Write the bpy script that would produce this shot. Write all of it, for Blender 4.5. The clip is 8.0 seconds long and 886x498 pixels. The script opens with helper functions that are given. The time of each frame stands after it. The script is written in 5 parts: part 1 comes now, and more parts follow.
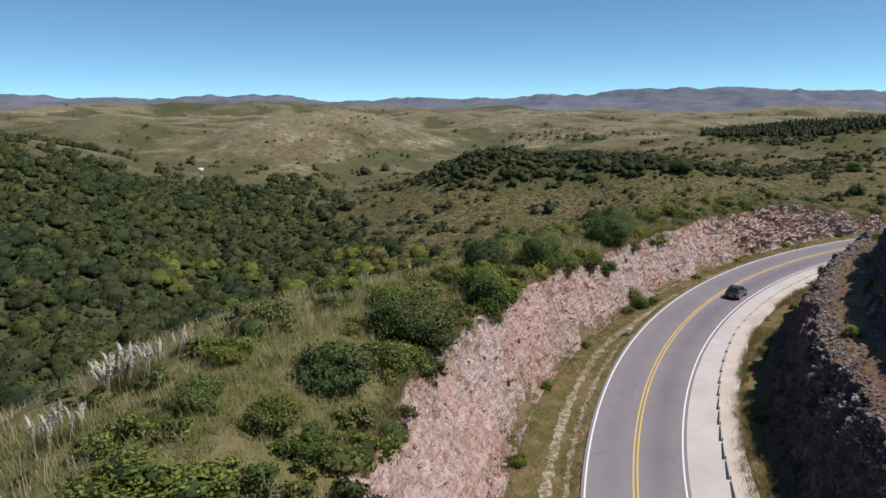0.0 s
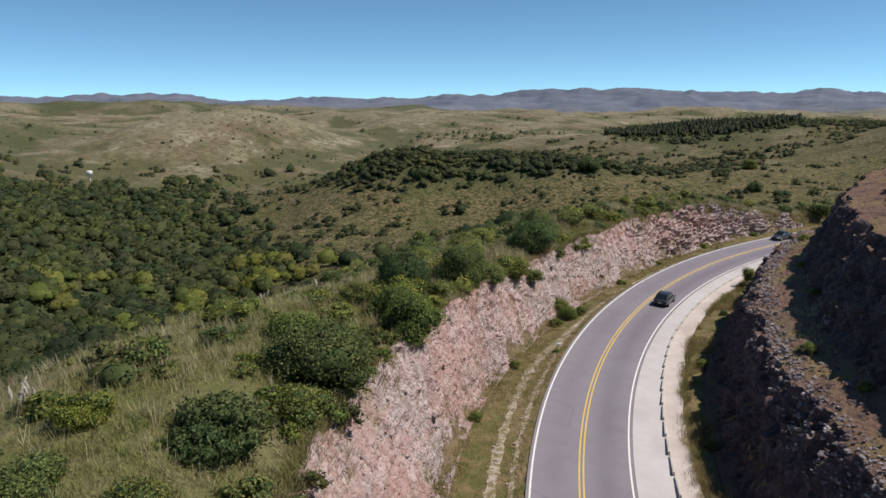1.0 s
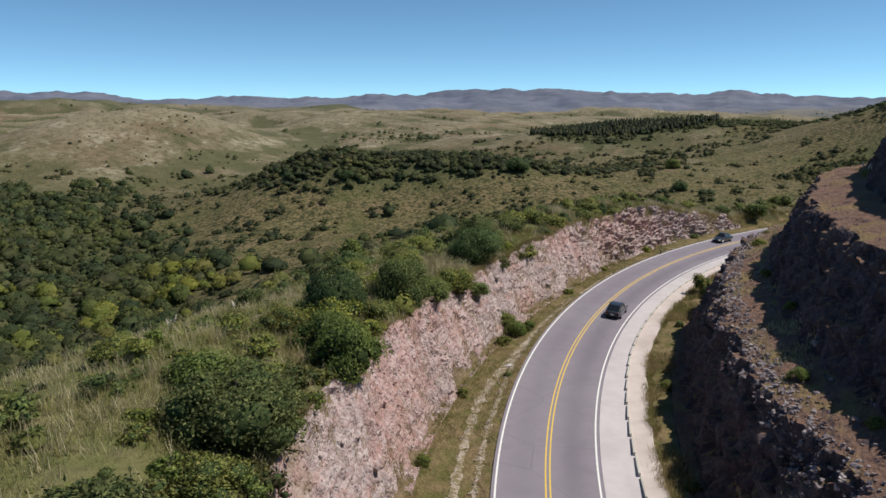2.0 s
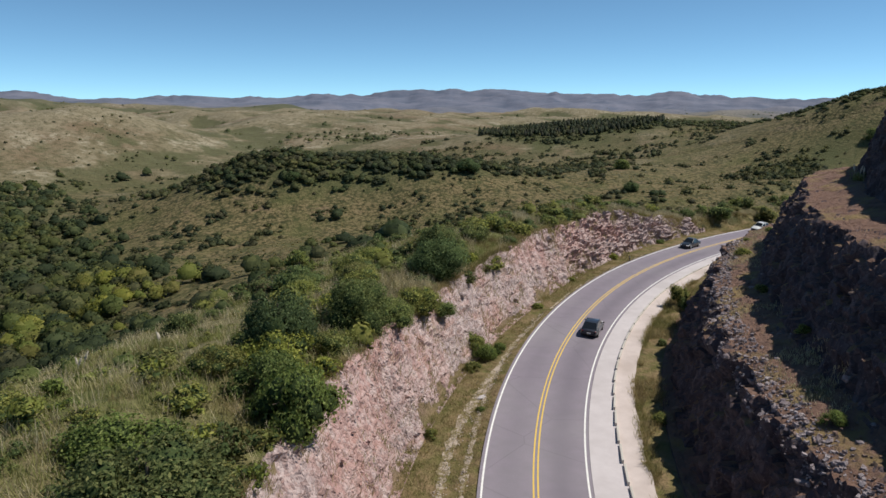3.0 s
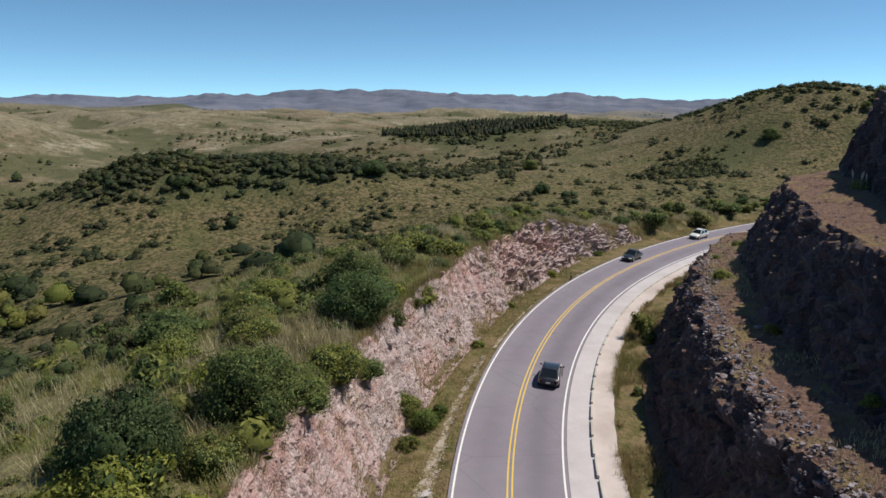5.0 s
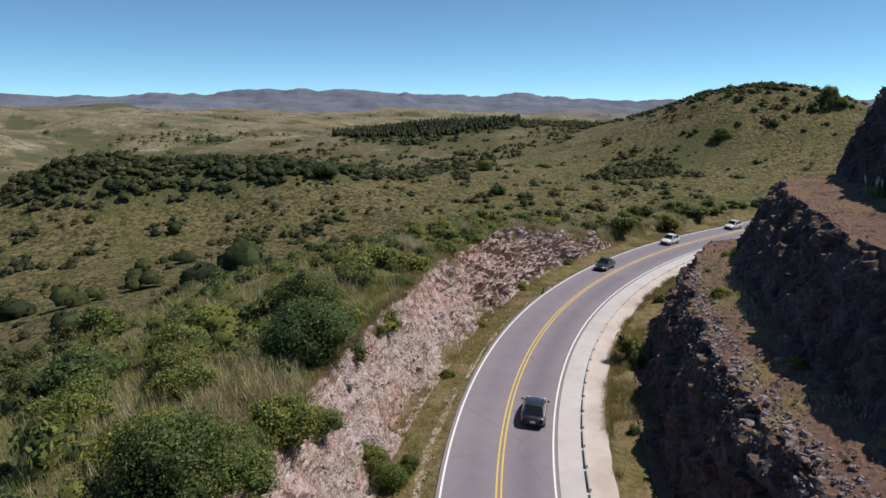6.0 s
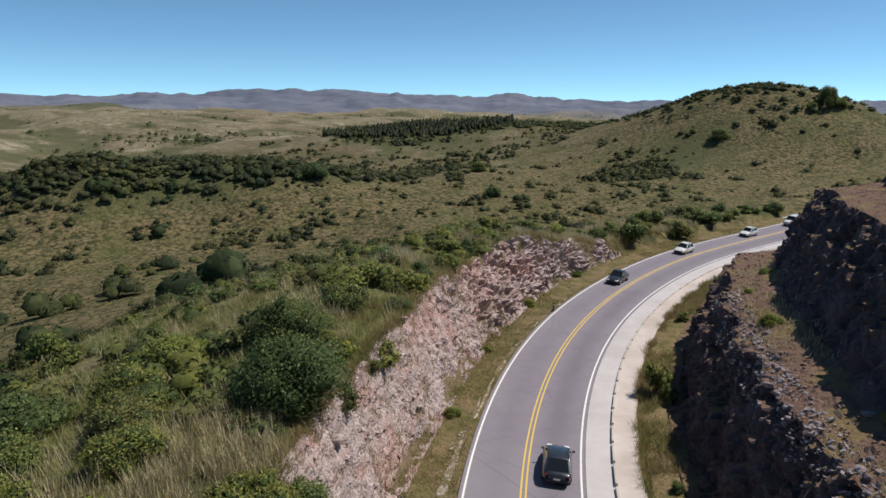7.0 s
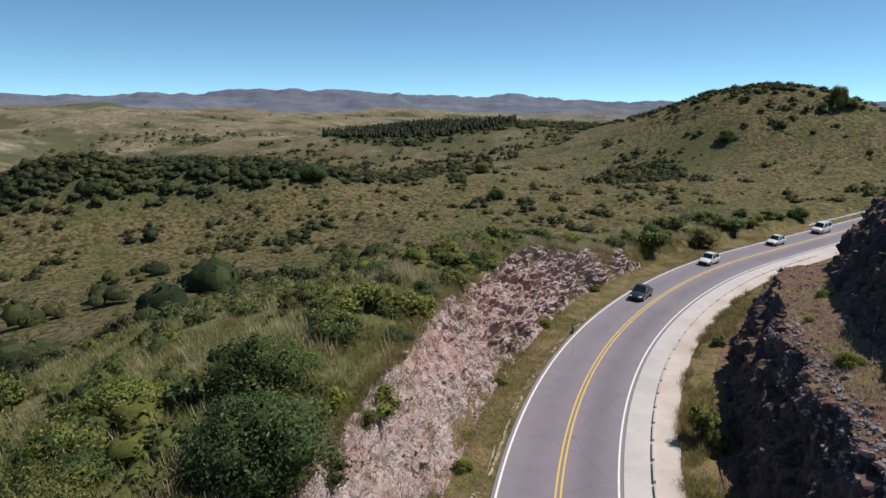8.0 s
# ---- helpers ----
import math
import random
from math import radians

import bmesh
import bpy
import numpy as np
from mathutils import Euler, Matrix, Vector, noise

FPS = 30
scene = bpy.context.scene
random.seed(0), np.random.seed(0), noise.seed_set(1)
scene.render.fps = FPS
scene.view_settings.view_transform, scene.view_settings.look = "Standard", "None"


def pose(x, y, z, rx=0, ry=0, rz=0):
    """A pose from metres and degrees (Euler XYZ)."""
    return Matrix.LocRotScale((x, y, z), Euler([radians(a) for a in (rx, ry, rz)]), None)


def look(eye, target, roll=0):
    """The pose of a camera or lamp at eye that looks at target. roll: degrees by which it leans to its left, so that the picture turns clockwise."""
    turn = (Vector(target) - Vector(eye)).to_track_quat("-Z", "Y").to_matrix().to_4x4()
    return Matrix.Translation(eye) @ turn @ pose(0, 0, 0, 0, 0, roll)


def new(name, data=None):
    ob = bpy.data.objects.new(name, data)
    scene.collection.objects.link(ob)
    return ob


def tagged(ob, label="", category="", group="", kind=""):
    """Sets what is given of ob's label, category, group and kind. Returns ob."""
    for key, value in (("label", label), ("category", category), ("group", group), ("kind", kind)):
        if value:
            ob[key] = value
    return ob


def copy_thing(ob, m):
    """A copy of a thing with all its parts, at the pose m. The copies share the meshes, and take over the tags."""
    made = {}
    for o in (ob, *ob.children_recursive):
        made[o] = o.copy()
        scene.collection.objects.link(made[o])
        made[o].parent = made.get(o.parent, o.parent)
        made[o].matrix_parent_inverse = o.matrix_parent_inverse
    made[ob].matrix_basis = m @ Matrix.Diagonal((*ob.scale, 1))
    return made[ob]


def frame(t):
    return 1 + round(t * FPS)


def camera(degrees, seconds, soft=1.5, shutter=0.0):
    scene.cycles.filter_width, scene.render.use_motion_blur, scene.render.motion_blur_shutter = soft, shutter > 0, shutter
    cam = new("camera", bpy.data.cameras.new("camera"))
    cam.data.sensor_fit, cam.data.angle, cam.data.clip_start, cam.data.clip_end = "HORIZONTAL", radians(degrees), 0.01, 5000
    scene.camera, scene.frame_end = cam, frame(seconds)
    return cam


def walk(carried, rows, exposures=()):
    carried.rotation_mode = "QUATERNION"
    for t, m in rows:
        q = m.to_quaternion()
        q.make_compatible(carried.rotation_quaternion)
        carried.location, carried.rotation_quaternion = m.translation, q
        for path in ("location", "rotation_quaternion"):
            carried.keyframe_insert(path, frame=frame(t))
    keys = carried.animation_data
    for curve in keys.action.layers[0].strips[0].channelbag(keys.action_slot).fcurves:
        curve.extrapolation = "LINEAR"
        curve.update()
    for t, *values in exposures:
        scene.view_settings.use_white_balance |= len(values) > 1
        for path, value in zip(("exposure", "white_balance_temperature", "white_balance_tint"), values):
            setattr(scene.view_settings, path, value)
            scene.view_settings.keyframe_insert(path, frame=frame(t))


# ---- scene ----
cam = camera(62.1, 8.0)
# seconds, x, y, z, heading, pitch, roll
ROWS = [
    (0.0, 0.00, 0.00, 25.59, -7.84, -10.98, -0.47),
    (0.5, 0.46, 4.17, 25.35, -11.23, -11.01, -0.37),
    (1.0, 1.10, 8.73, 25.16, -15.00, -11.04, -0.33),
    (1.5, 1.74, 12.92, 24.95, -18.17, -11.06, -0.23),
    (3.0, 4.55, 25.98, 24.48, -24.99, -11.03, 0.04),
    (3.5, 5.84, 29.93, 24.36, -26.76, -11.03, 0.05),
    (4.0, 7.32, 34.17, 24.23, -28.78, -11.03, 0.06),
    (4.5, 8.86, 38.04, 24.04, -30.58, -11.01, 0.13),
    (6.0, 14.43, 49.91, 23.68, -36.44, -10.97, 0.23),
    (6.5, 16.50, 53.70, 23.53, -37.21, -10.96, 0.33),
    (7.0, 18.93, 57.61, 23.39, -37.14, -10.94, 0.36),
    (7.5, 21.32, 61.26, 23.18, -37.12, -10.92, 0.45),
    (8.0, 23.95, 65.07, 23.06, -37.08, -10.91, 0.44),
]
walk(cam, [(t, pose(x, y, z, 0, 0, yaw) @ pose(0, 0, 0, 90 + pitch) @ pose(0, 0, 0, 0, 0, roll)) for t, x, y, z, yaw, pitch, roll in ROWS],
     exposures=((0.0, 0.03, 6750, 6.0), (8.0, 0.03, 6750, 6.0)))

# ---------------------------------------------------------------- light
SUN_AZIMUTH, SUN_HEIGHT = radians(110), radians(57)
world = bpy.data.worlds.new("sky")
scene.world = world
world.use_nodes = True
wn = world.node_tree.nodes
sky = wn.new("ShaderNodeTexSky")
sky.sky_type = "NISHITA"
sky.sun_disc = False
sky.sun_elevation, sky.sun_rotation = SUN_HEIGHT, SUN_AZIMUTH
sky.altitude, sky.air_density, sky.dust_density, sky.ozone_density = 4000, 0.62, 0.0, 4.0
way, lift = wn.new("ShaderNodeTexCoord"), wn.new("ShaderNodeMapping")
lift.inputs["Location"].default_value = (0, 0, 0.016)
world.node_tree.links.new(way.outputs["Generated"], lift.inputs[0])
world.node_tree.links.new(lift.outputs[0], sky.inputs[0])
hue = wn.new("ShaderNodeMix")
hue.data_type, hue.blend_type = "RGBA", "MULTIPLY"
hue.inputs[0].default_value, hue.inputs[7].default_value = 1.0, (0.93, 1.12, 1.02, 1)
world.node_tree.links.new(sky.outputs[0], hue.inputs[6])
world.node_tree.links.new(hue.outputs[2], wn["Background"].inputs[0])
wn["Background"].inputs[1].default_value = 0.145
sun_data = bpy.data.lights.new("sun", "SUN")
sun_data.energy, sun_data.angle, sun_data.color = 4.6, radians(0.55), (1.0, 0.93, 0.88)
sun_ob = new("sun", sun_data)
toward_sun = Vector((math.sin(SUN_AZIMUTH) * math.cos(SUN_HEIGHT), math.cos(SUN_AZIMUTH) * math.cos(SUN_HEIGHT), math.sin(SUN_HEIGHT)))
sun_ob.matrix_world = look(toward_sun * 300, (0, 0, 0))

# ---------------------------------------------------------------- materials


class Mat:
    """A node material with small helpers."""

    def __init__(self, name, rough=0.9, spec=0.3):
        self.m = bpy.data.materials.new(name)
        self.m.use_nodes = True
        self.n, self.l = self.m.node_tree.nodes, self.m.node_tree.links
        self.b = self.n["Principled BSDF"]
        self.b.inputs["Roughness"].default_value = rough
        self.b.inputs["Specular IOR Level"].default_value = spec
        geo = self.n.new("ShaderNodeNewGeometry")
        self.pos, self.nor, self.island = geo.outputs["Position"], geo.outputs["Normal"], geo.outputs["Random Per Island"]

    def put(self, sock, v):
        if hasattr(v, "is_linked"):
            self.l.new(v, sock)
        elif isinstance(v, tuple) and len(v) == 3 and sock.type == "RGBA":
            sock.default_value = (*v, 1)
        else:
            sock.default_value = v

    def noise(self, scale, detail=4, rough=0.55, vec=None, stretch=None):
        t = self.n.new("ShaderNodeTexNoise")
        t.inputs["Scale"].default_value, t.inputs["Detail"].default_value, t.inputs["Roughness"].default_value = scale, detail, rough
        v = vec or self.pos
        if stretch:
            k = self.n.new("ShaderNodeVectorMath")
            k.operation = "MULTIPLY"
            self.l.new(v, k.inputs[0])
            k.inputs[1].default_value = stretch
            v = k.outputs[0]
        self.l.new(v, t.inputs["Vector"])
        return t.outputs["Fac"]

    def voronoi(self, scale, feature="F1", out="Distance"):
        t = self.n.new("ShaderNodeTexVoronoi")
        t.feature = feature
        t.inputs["Scale"].default_value = scale
        self.l.new(self.pos, t.inputs["Vector"])
        return t.outputs[out]

    def ramp(self, v, *stops):
        r = self.n.new("ShaderNodeValToRGB")
        while len(r.color_ramp.elements) < len(stops):
            r.color_ramp.elements.new(0.5)
        for e, (p, c) in zip(r.color_ramp.elements, stops):
            e.position = p
            e.color = (*c, 1) if isinstance(c, tuple) else (c, c, c, 1)
        self.l.new(v, r.inputs[0])
        return r.outputs[0]

    def mix(self, f, a, b, how="MIX"):
        x = self.n.new("ShaderNodeMix")
        x.data_type, x.blend_type = "RGBA", how
        self.put(x.inputs[0], f), self.put(x.inputs[6], a), self.put(x.inputs[7], b)
        return x.outputs[2]

    def math(self, op, a, b=0.5, c=0.5):
        x = self.n.new("ShaderNodeMath")
        x.operation = op
        self.put(x.inputs[0], a), self.put(x.inputs[1], b), self.put(x.inputs[2], c)
        return x.outputs[0]

    def random(self):
        return self.n.new("ShaderNodeObjectInfo").outputs["Random"]

    def attr(self, name):
        a = self.n.new("ShaderNodeAttribute")
        a.attribute_name = name
        return a.outputs["Fac"]

    def bump(self, h, strength=0.5, dist=0.1):
        x = self.n.new("ShaderNodeBump")
        x.inputs["Strength"].default_value, x.inputs["Distance"].default_value = strength, dist
        self.l.new(h, x.inputs["Height"])
        self.l.new(x.outputs[0], self.b.inputs["Normal"])

    def thin(self, colour, share):
        """Lets part of the light through, as leaves and blades do."""
        t, x = self.n.new("ShaderNodeBsdfTranslucent"), self.n.new("ShaderNodeMixShader")
        self.put(t.inputs[0], colour)
        x.inputs[0].default_value = share
        self.l.new(self.b.outputs[0], x.inputs[1])
        self.l.new(t.outputs[0], x.inputs[2])
        self.l.new(x.outputs[0], self.n["Material Output"].inputs[0])
        return self.done(colour)

    def done(self, colour, rough=None):
        self.put(self.b.inputs["Base Color"], colour)
        if rough is not None:
            self.put(self.b.inputs["Roughness"], rough)
        return self.m


def plain(name, colour, rough=0.5, metal=0.0, spec=0.5):
    k = Mat(name, rough, spec)
    k.b.inputs["Metallic"].default_value = metal
    return k.done(colour)


def ground_material():
    k = Mat("grassland", 0.95, 0.15)
    big, mid, fine, tuft = k.noise(0.012, 5), k.noise(0.11, 5), k.noise(1.7, 5, 0.7), k.noise(0.55, 4, 0.65)
    grain = k.ramp(fine, (0.34, 0.0), (0.66, 1.0))
    dry = k.mix(grain, (0.112, 0.087, 0.043), (0.225, 0.174, 0.092))
    green = k.mix(grain, (0.060, 0.059, 0.025), (0.132, 0.121, 0.051))
    both = k.math("ADD", k.math("MULTIPLY", mid, 0.6), k.math("MULTIPLY", tuft, 0.4))
    col = k.mix(k.ramp(both, (0.37, 0.0), (0.57, 0.95)), green, dry)
    clump = k.noise(0.42, 4, 0.65)
    tussock = k.math("ADD", k.math("MULTIPLY", k.voronoi(0.62), 0.5), k.math("ADD", k.math("MULTIPLY", clump, 0.8), k.math("MULTIPLY", fine, 0.4)))
    col = k.mix(k.ramp(tussock, (0.66, 0.35), (0.84, 0.0)), col, (0.250, 0.206, 0.115))
    col = k.mix(k.ramp(tussock, (0.84, 0.0), (1.02, 0.9)), col, (0.036, 0.040, 0.017))
    col = k.mix(k.ramp(k.noise(0.16, 5, 0.7), (0.53, 0.0), (0.63, 0.75)), col, (0.048, 0.054, 0.022))
    col = k.mix(k.ramp(k.noise(0.035, 6, 0.7), (0.50, 0.0), (0.64, 0.5)), col, k.mix(grain, (0.060, 0.071, 0.024), (0.122, 0.128, 0.048)))
    col = k.mix(k.ramp(k.noise(0.055, 5, 0.75), (0.60, 0.0), (0.70, 0.6)), col, k.mix(grain, (0.135, 0.092, 0.060), (0.25, 0.18, 0.122)))
    tan = k.mix(k.ramp(mid, (0.35, 0.0), (0.65, 1.0)), (0.135, 0.116, 0.068), (0.208, 0.180, 0.114))
    tan = k.mix(k.ramp(k.noise(0.006, 5, 0.6), (0.50, 0.0), (0.60, 0.8)), tan, (0.172, 0.122, 0.080))
    tan = k.mix(k.ramp(k.noise(0.03, 7, 0.8), (0.53, 0.0), (0.60, 0.9)), tan, (0.33, 0.295, 0.215))
    hollow = k.math("ADD", k.attr("hollow"), k.math("MULTIPLY", k.math("SUBTRACT", k.noise(0.02, 6, 0.75), 0.5), 1.3))
    tan = k.mix(k.ramp(hollow, (0.52, 0.0), (0.72, 0.9)), tan, k.mix(mid, (0.060, 0.068, 0.032), (0.110, 0.112, 0.055)))
    tan = k.mix(k.ramp(hollow, (0.16, 0.5), (0.40, 0.0)), tan, (0.26, 0.225, 0.155))
    tan = k.mix(k.ramp(k.noise(0.22, 7, 0.8), (0.42, 0.7), (0.52, 0.0)), tan, (0.080, 0.074, 0.040))
    col = k.mix(k.attr("tan"), col, tan)
    col = k.mix(k.math("MULTIPLY", k.attr("wood"), 0.9), col, k.mix(fine, (0.048, 0.056, 0.023), (0.092, 0.100, 0.044)))
    # aerial haze over the far ranges, mixed into the ground colour as blue-grey
    col = k.mix(k.attr("haze"), col, k.mix(k.ramp(k.noise(0.007, 7, 0.7), (0.36, 0.0), (0.64, 1.0)), (0.092, 0.112, 0.162), (0.165, 0.176, 0.228)))
    bank = k.mix(k.ramp(both, (0.40, 0.0), (0.58, 1.0)), k.mix(fine, (0.082, 0.098, 0.030), (0.155, 0.162, 0.058)), k.mix(fine, (0.124, 0.107, 0.050), (0.240, 0.209, 0.116)))
    col = k.mix(k.math("MULTIPLY", k.attr("bank"), 0.85), col, bank)
    gold = k.mix(k.ramp(tuft, (0.38, 0.0), (0.6, 1.0)), k.mix(fine, (0.075, 0.078, 0.026), (0.15, 0.135, 0.05)), k.mix(fine, (0.15, 0.105, 0.055), (0.26, 0.195, 0.11)))
    col = k.mix(k.attr("verge"), col, gold)
    soil = k.mix(fine, (0.16, 0.105, 0.072), (0.30, 0.22, 0.17))
    col = k.mix(k.math("MULTIPLY", k.attr("soil"), k.ramp(tuft, (0.35, 0.55), (0.6, 1.0))), col, soil)
    k.bump(k.math("SUBTRACT", k.math("ADD", fine, k.math("MULTIPLY", tuft, 1.4)), k.math("MULTIPLY", tussock, 0.9)), 1.0, 0.4)
    return k.done(col)


def rock_material(name, c0, c1, c2):
    k = Mat(name, 0.92, 0.2)
    fine, mid, big = k.noise(3.0, 8, 0.7), k.noise(0.35, 6, 0.65), k.noise(0.075, 4)
    streak, seam = k.noise(0.9, 5, 0.6, stretch=(1, 1, 0.28)), k.noise(0.5, 6, 0.7, stretch=(0.5, 0.5, 2.4))
    chip, chip_gap = k.voronoi(3.2, "F1", "Color"), k.voronoi(3.2, "DISTANCE_TO_EDGE")
    col = k.mix(k.ramp(mid, (0.36, 0.0), (0.64, 1.0)), c0, c1)
    col = k.mix(k.ramp(big, (0.44, 0.0), (0.56, 0.85)), col, k.mix(mid, (0.30, 0.248, 0.248), (0.43, 0.375, 0.375)))
    col = k.mix(k.ramp(streak, (0.46, 0.0), (0.62, 0.8)), col, c2)
    col = k.mix(k.ramp(seam, (0.52, 0.0), (0.66, 0.7)), col, (0.40, 0.235, 0.20))
    col = k.mix(k.ramp(chip, (0.60, 0.0), (0.80, 0.35)), col, (0.56, 0.475, 0.455))
    col = k.mix(k.ramp(chip, (0.26, 0.45), (0.42, 0.0)), col, (0.29, 0.195, 0.175))
    col = k.mix(k.ramp(fine, (0.33, 0.75), (0.44, 0.0)), col, (0.17, 0.11, 0.10))
    col = k.mix(k.ramp(k.noise(0.16, 6, 0.7), (0.60, 0.0), (0.68, 0.7)), col, (0.24, 0.19, 0.125))
    k.bump(k.math("ADD", fine, k.math("MULTIPLY", chip_gap, 1.2)), 0.8, 0.22)
    return k.done(col)


M_GROUND = ground_material()
M_CUT = rock_material("pink_cut_rock", (0.365, 0.222, 0.204), (0.48, 0.322, 0.302), (0.55, 0.450, 0.438))


def leaf_material(name, dark, light, tip, from_attribute=False, grain=6.0):
    k = Mat(name, 0.7, 0.18)
    t = k.attr("tone") if from_attribute else k.random()
    mottle = k.noise(grain, 6, 0.8)
    col = k.mix(k.math("ADD", k.math("MULTIPLY", k.island, 0.55), k.ramp(mottle, (0.36, 0.0), (0.66, 0.5))), dark, light)
    col = k.mix(k.math("MULTIPLY", k.math("POWER", k.island, 4.0), 0.6), col, tip)
    hue = k.ramp(t, (0.0, (0.58, 0.66, 0.72)), (0.25, (0.86, 0.96, 0.92)), (0.5, (1.12, 1.08, 0.95)), (0.66, (0.98, 0.84, 0.96)), (0.84, (1.18, 1.12, 0.90)), (1.0, (1.32, 1.22, 0.92)))
    col = k.mix(1.0, col, hue, "MULTIPLY")
    col = k.mix(k.ramp(mottle, (0.30, 0.4), (0.40, 0.0)), col, k.mix(0.3, dark, (0.0, 0.0, 0.0)))
    k.bump(mottle, 0.6, 0.8 / grain)
    return k.thin(col, 0.42)


def grass_material(name, a, b, c, russet=(0.17, 0.115, 0.060)):
    k = Mat(name, 0.8, 0.15)
    col = k.mix(k.ramp(k.noise(0.17, 5, 0.7), (0.42, 0.0), (0.58, 1.0)), a, b)
    col = k.mix(k.ramp(k.noise(0.31, 4, 0.7), (0.52, 0.0), (0.66, 0.8)), col, russet)
    col = k.mix(k.math("POWER", k.island, 3.5), col, c)
    return k.thin(col, 0.35)


def asphalt_material():
    k = Mat("asphalt", 0.88, 0.3)
    fine, mid, big = k.noise(18, 4, 0.7), k.noise(0.8, 5, 0.6), k.noise(0.07, 3)
    col = k.mix(fine, (0.184, 0.161, 0.194), (0.284, 0.249, 0.296))
    col = k.mix(k.ramp(mid, (0.35, 0.0), (0.7, 0.35)), col, (0.150, 0.146, 0.156))
    col = k.mix(k.math("MULTIPLY", k.attr("wear"), 0.55), col, (0.130, 0.118, 0.145))
    col = k.mix(k.ramp(big, (0.45, 0.0), (0.65, 0.3)), col, (0.26, 0.25, 0.26))
    crack = k.voronoi(0.14, "DISTANCE_TO_EDGE")
    col = k.mix(k.ramp(crack, (0.0, 0.35), (0.006, 0.0)), col, (0.07, 0.07, 0.075))
    k.bump(fine, 0.25, 0.02)
    return k.done(col)


def concrete_material(name, a, b, stain):
    k = Mat(name, 0.9, 0.25)
    fine, mid, big = k.noise(9, 5, 0.7), k.noise(0.7, 5, 0.65), k.noise(0.16, 4)
    col = k.mix(k.ramp(mid, (0.3, 0.0), (0.7, 1.0)), a, b)
    col = k.mix(k.ramp(big, (0.48, 0.0), (0.68, 0.55)), col, stain)
    col = k.mix(k.ramp(fine, (0.55, 0.0), (0.75, 0.3)), col, stain)
    k.bump(fine, 0.3, 0.03)
    return k.done(col)


def track_material():
    k = Mat("bare_gravel", 0.92, 0.2)
    fine, mid = k.noise(9, 5, 0.7), k.noise(1.5, 5, 0.75)
    pale = k.mix(fine, (0.30, 0.245, 0.20), (0.50, 0.43, 0.365))
    col = k.mix(k.ramp(mid, (0.46, 0.0), (0.56, 1.0)), k.mix(fine, (0.12, 0.105, 0.045), (0.24, 0.19, 0.095)), pale)
    k.bump(fine, 0.4, 0.04)
    return k.done(col)


def worn_paint(name, colour, under):
    k = Mat(name, 0.75, 0.3)
    w = k.ramp(k.noise(5, 5, 0.75), (0.55, 0.0), (0.72, 0.8))
    return k.done(k.mix(w, colour, under))


def bark_material():
    k = Mat("bark", 0.9, 0.2)
    return k.done(k.mix(k.noise(6, 4, 0.6, stretch=(1, 1, 0.2)), (0.06, 0.045, 0.035), (0.16, 0.13, 0.10)))


def cliff_material():
    k = Mat("grey_purple_rock", 0.9, 0.2)
    fine, mid, big = k.noise(3.4, 8, 0.72), k.noise(0.5, 5, 0.6), k.noise(0.13, 3)
    sep = k.n.new("ShaderNodeSeparateXYZ")
    k.l.new(k.nor, sep.inputs[0])
    # dark for the shaded faces, paler patches for sunlit chips, both as colour
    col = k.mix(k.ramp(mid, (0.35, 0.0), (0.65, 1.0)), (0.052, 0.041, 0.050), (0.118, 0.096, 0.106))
    col = k.mix(k.ramp(fine, (0.56, 0.0), (0.70, 0.7)), col, (0.25, 0.225, 0.235))
    crack = k.voronoi(1.7, "DISTANCE_TO_EDGE")
    col = k.mix(k.ramp(crack, (0.0, 0.6), (0.05, 0.0)), col, (0.03, 0.024, 0.026))
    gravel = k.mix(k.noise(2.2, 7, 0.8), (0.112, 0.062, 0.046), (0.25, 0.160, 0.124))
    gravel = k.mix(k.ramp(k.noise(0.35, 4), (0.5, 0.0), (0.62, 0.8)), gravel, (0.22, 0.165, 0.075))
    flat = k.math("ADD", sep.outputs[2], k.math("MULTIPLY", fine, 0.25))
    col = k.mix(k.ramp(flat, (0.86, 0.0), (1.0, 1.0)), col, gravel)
    k.bump(k.math("ADD", fine, k.math("MULTIPLY", crack, 0.8)), 1.0, 0.2)
    return k.done(col)


def stone_material():
    k = Mat("grey_lilac_stone", 0.85, 0.3)
    fine, mid = k.noise(5.0, 7, 0.7), k.noise(0.6, 4, 0.6)
    # coloured paler than the cliff faces, as its sunlit crest looks
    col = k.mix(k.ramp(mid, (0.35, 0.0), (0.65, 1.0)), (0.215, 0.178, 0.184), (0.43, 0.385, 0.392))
    col = k.mix(k.math("MULTIPLY", k.island, 0.5), col, (0.13, 0.10, 0.115))
    col = k.mix(k.ramp(fine, (0.34, 0.7), (0.5, 0.0)), col, (0.11, 0.085, 0.09))
    k.bump(fine, 0.8, 0.12)
    return k.done(col)


M_CLIFF = cliff_material()
M_STONE = stone_material()
M_GRAVEL = concrete_material("brown_gravel", (0.150, 0.100, 0.080), (0.27, 0.195, 0.160), (0.09, 0.06, 0.05))
M_CHIP = concrete_material("pale_stone_chips", (0.42, 0.36, 0.31), (0.56, 0.50, 0.45), (0.30, 0.25, 0.20))
M_ASPHALT = asphalt_material()
M_APRON = concrete_material("apron_concrete", (0.465, 0.432, 0.442), (0.53, 0.497, 0.507), (0.39, 0.358, 0.358))
M_PAD = concrete_material("sandy_concrete", (0.49, 0.425, 0.40), (0.57, 0.50, 0.475), (0.37, 0.305, 0.27))
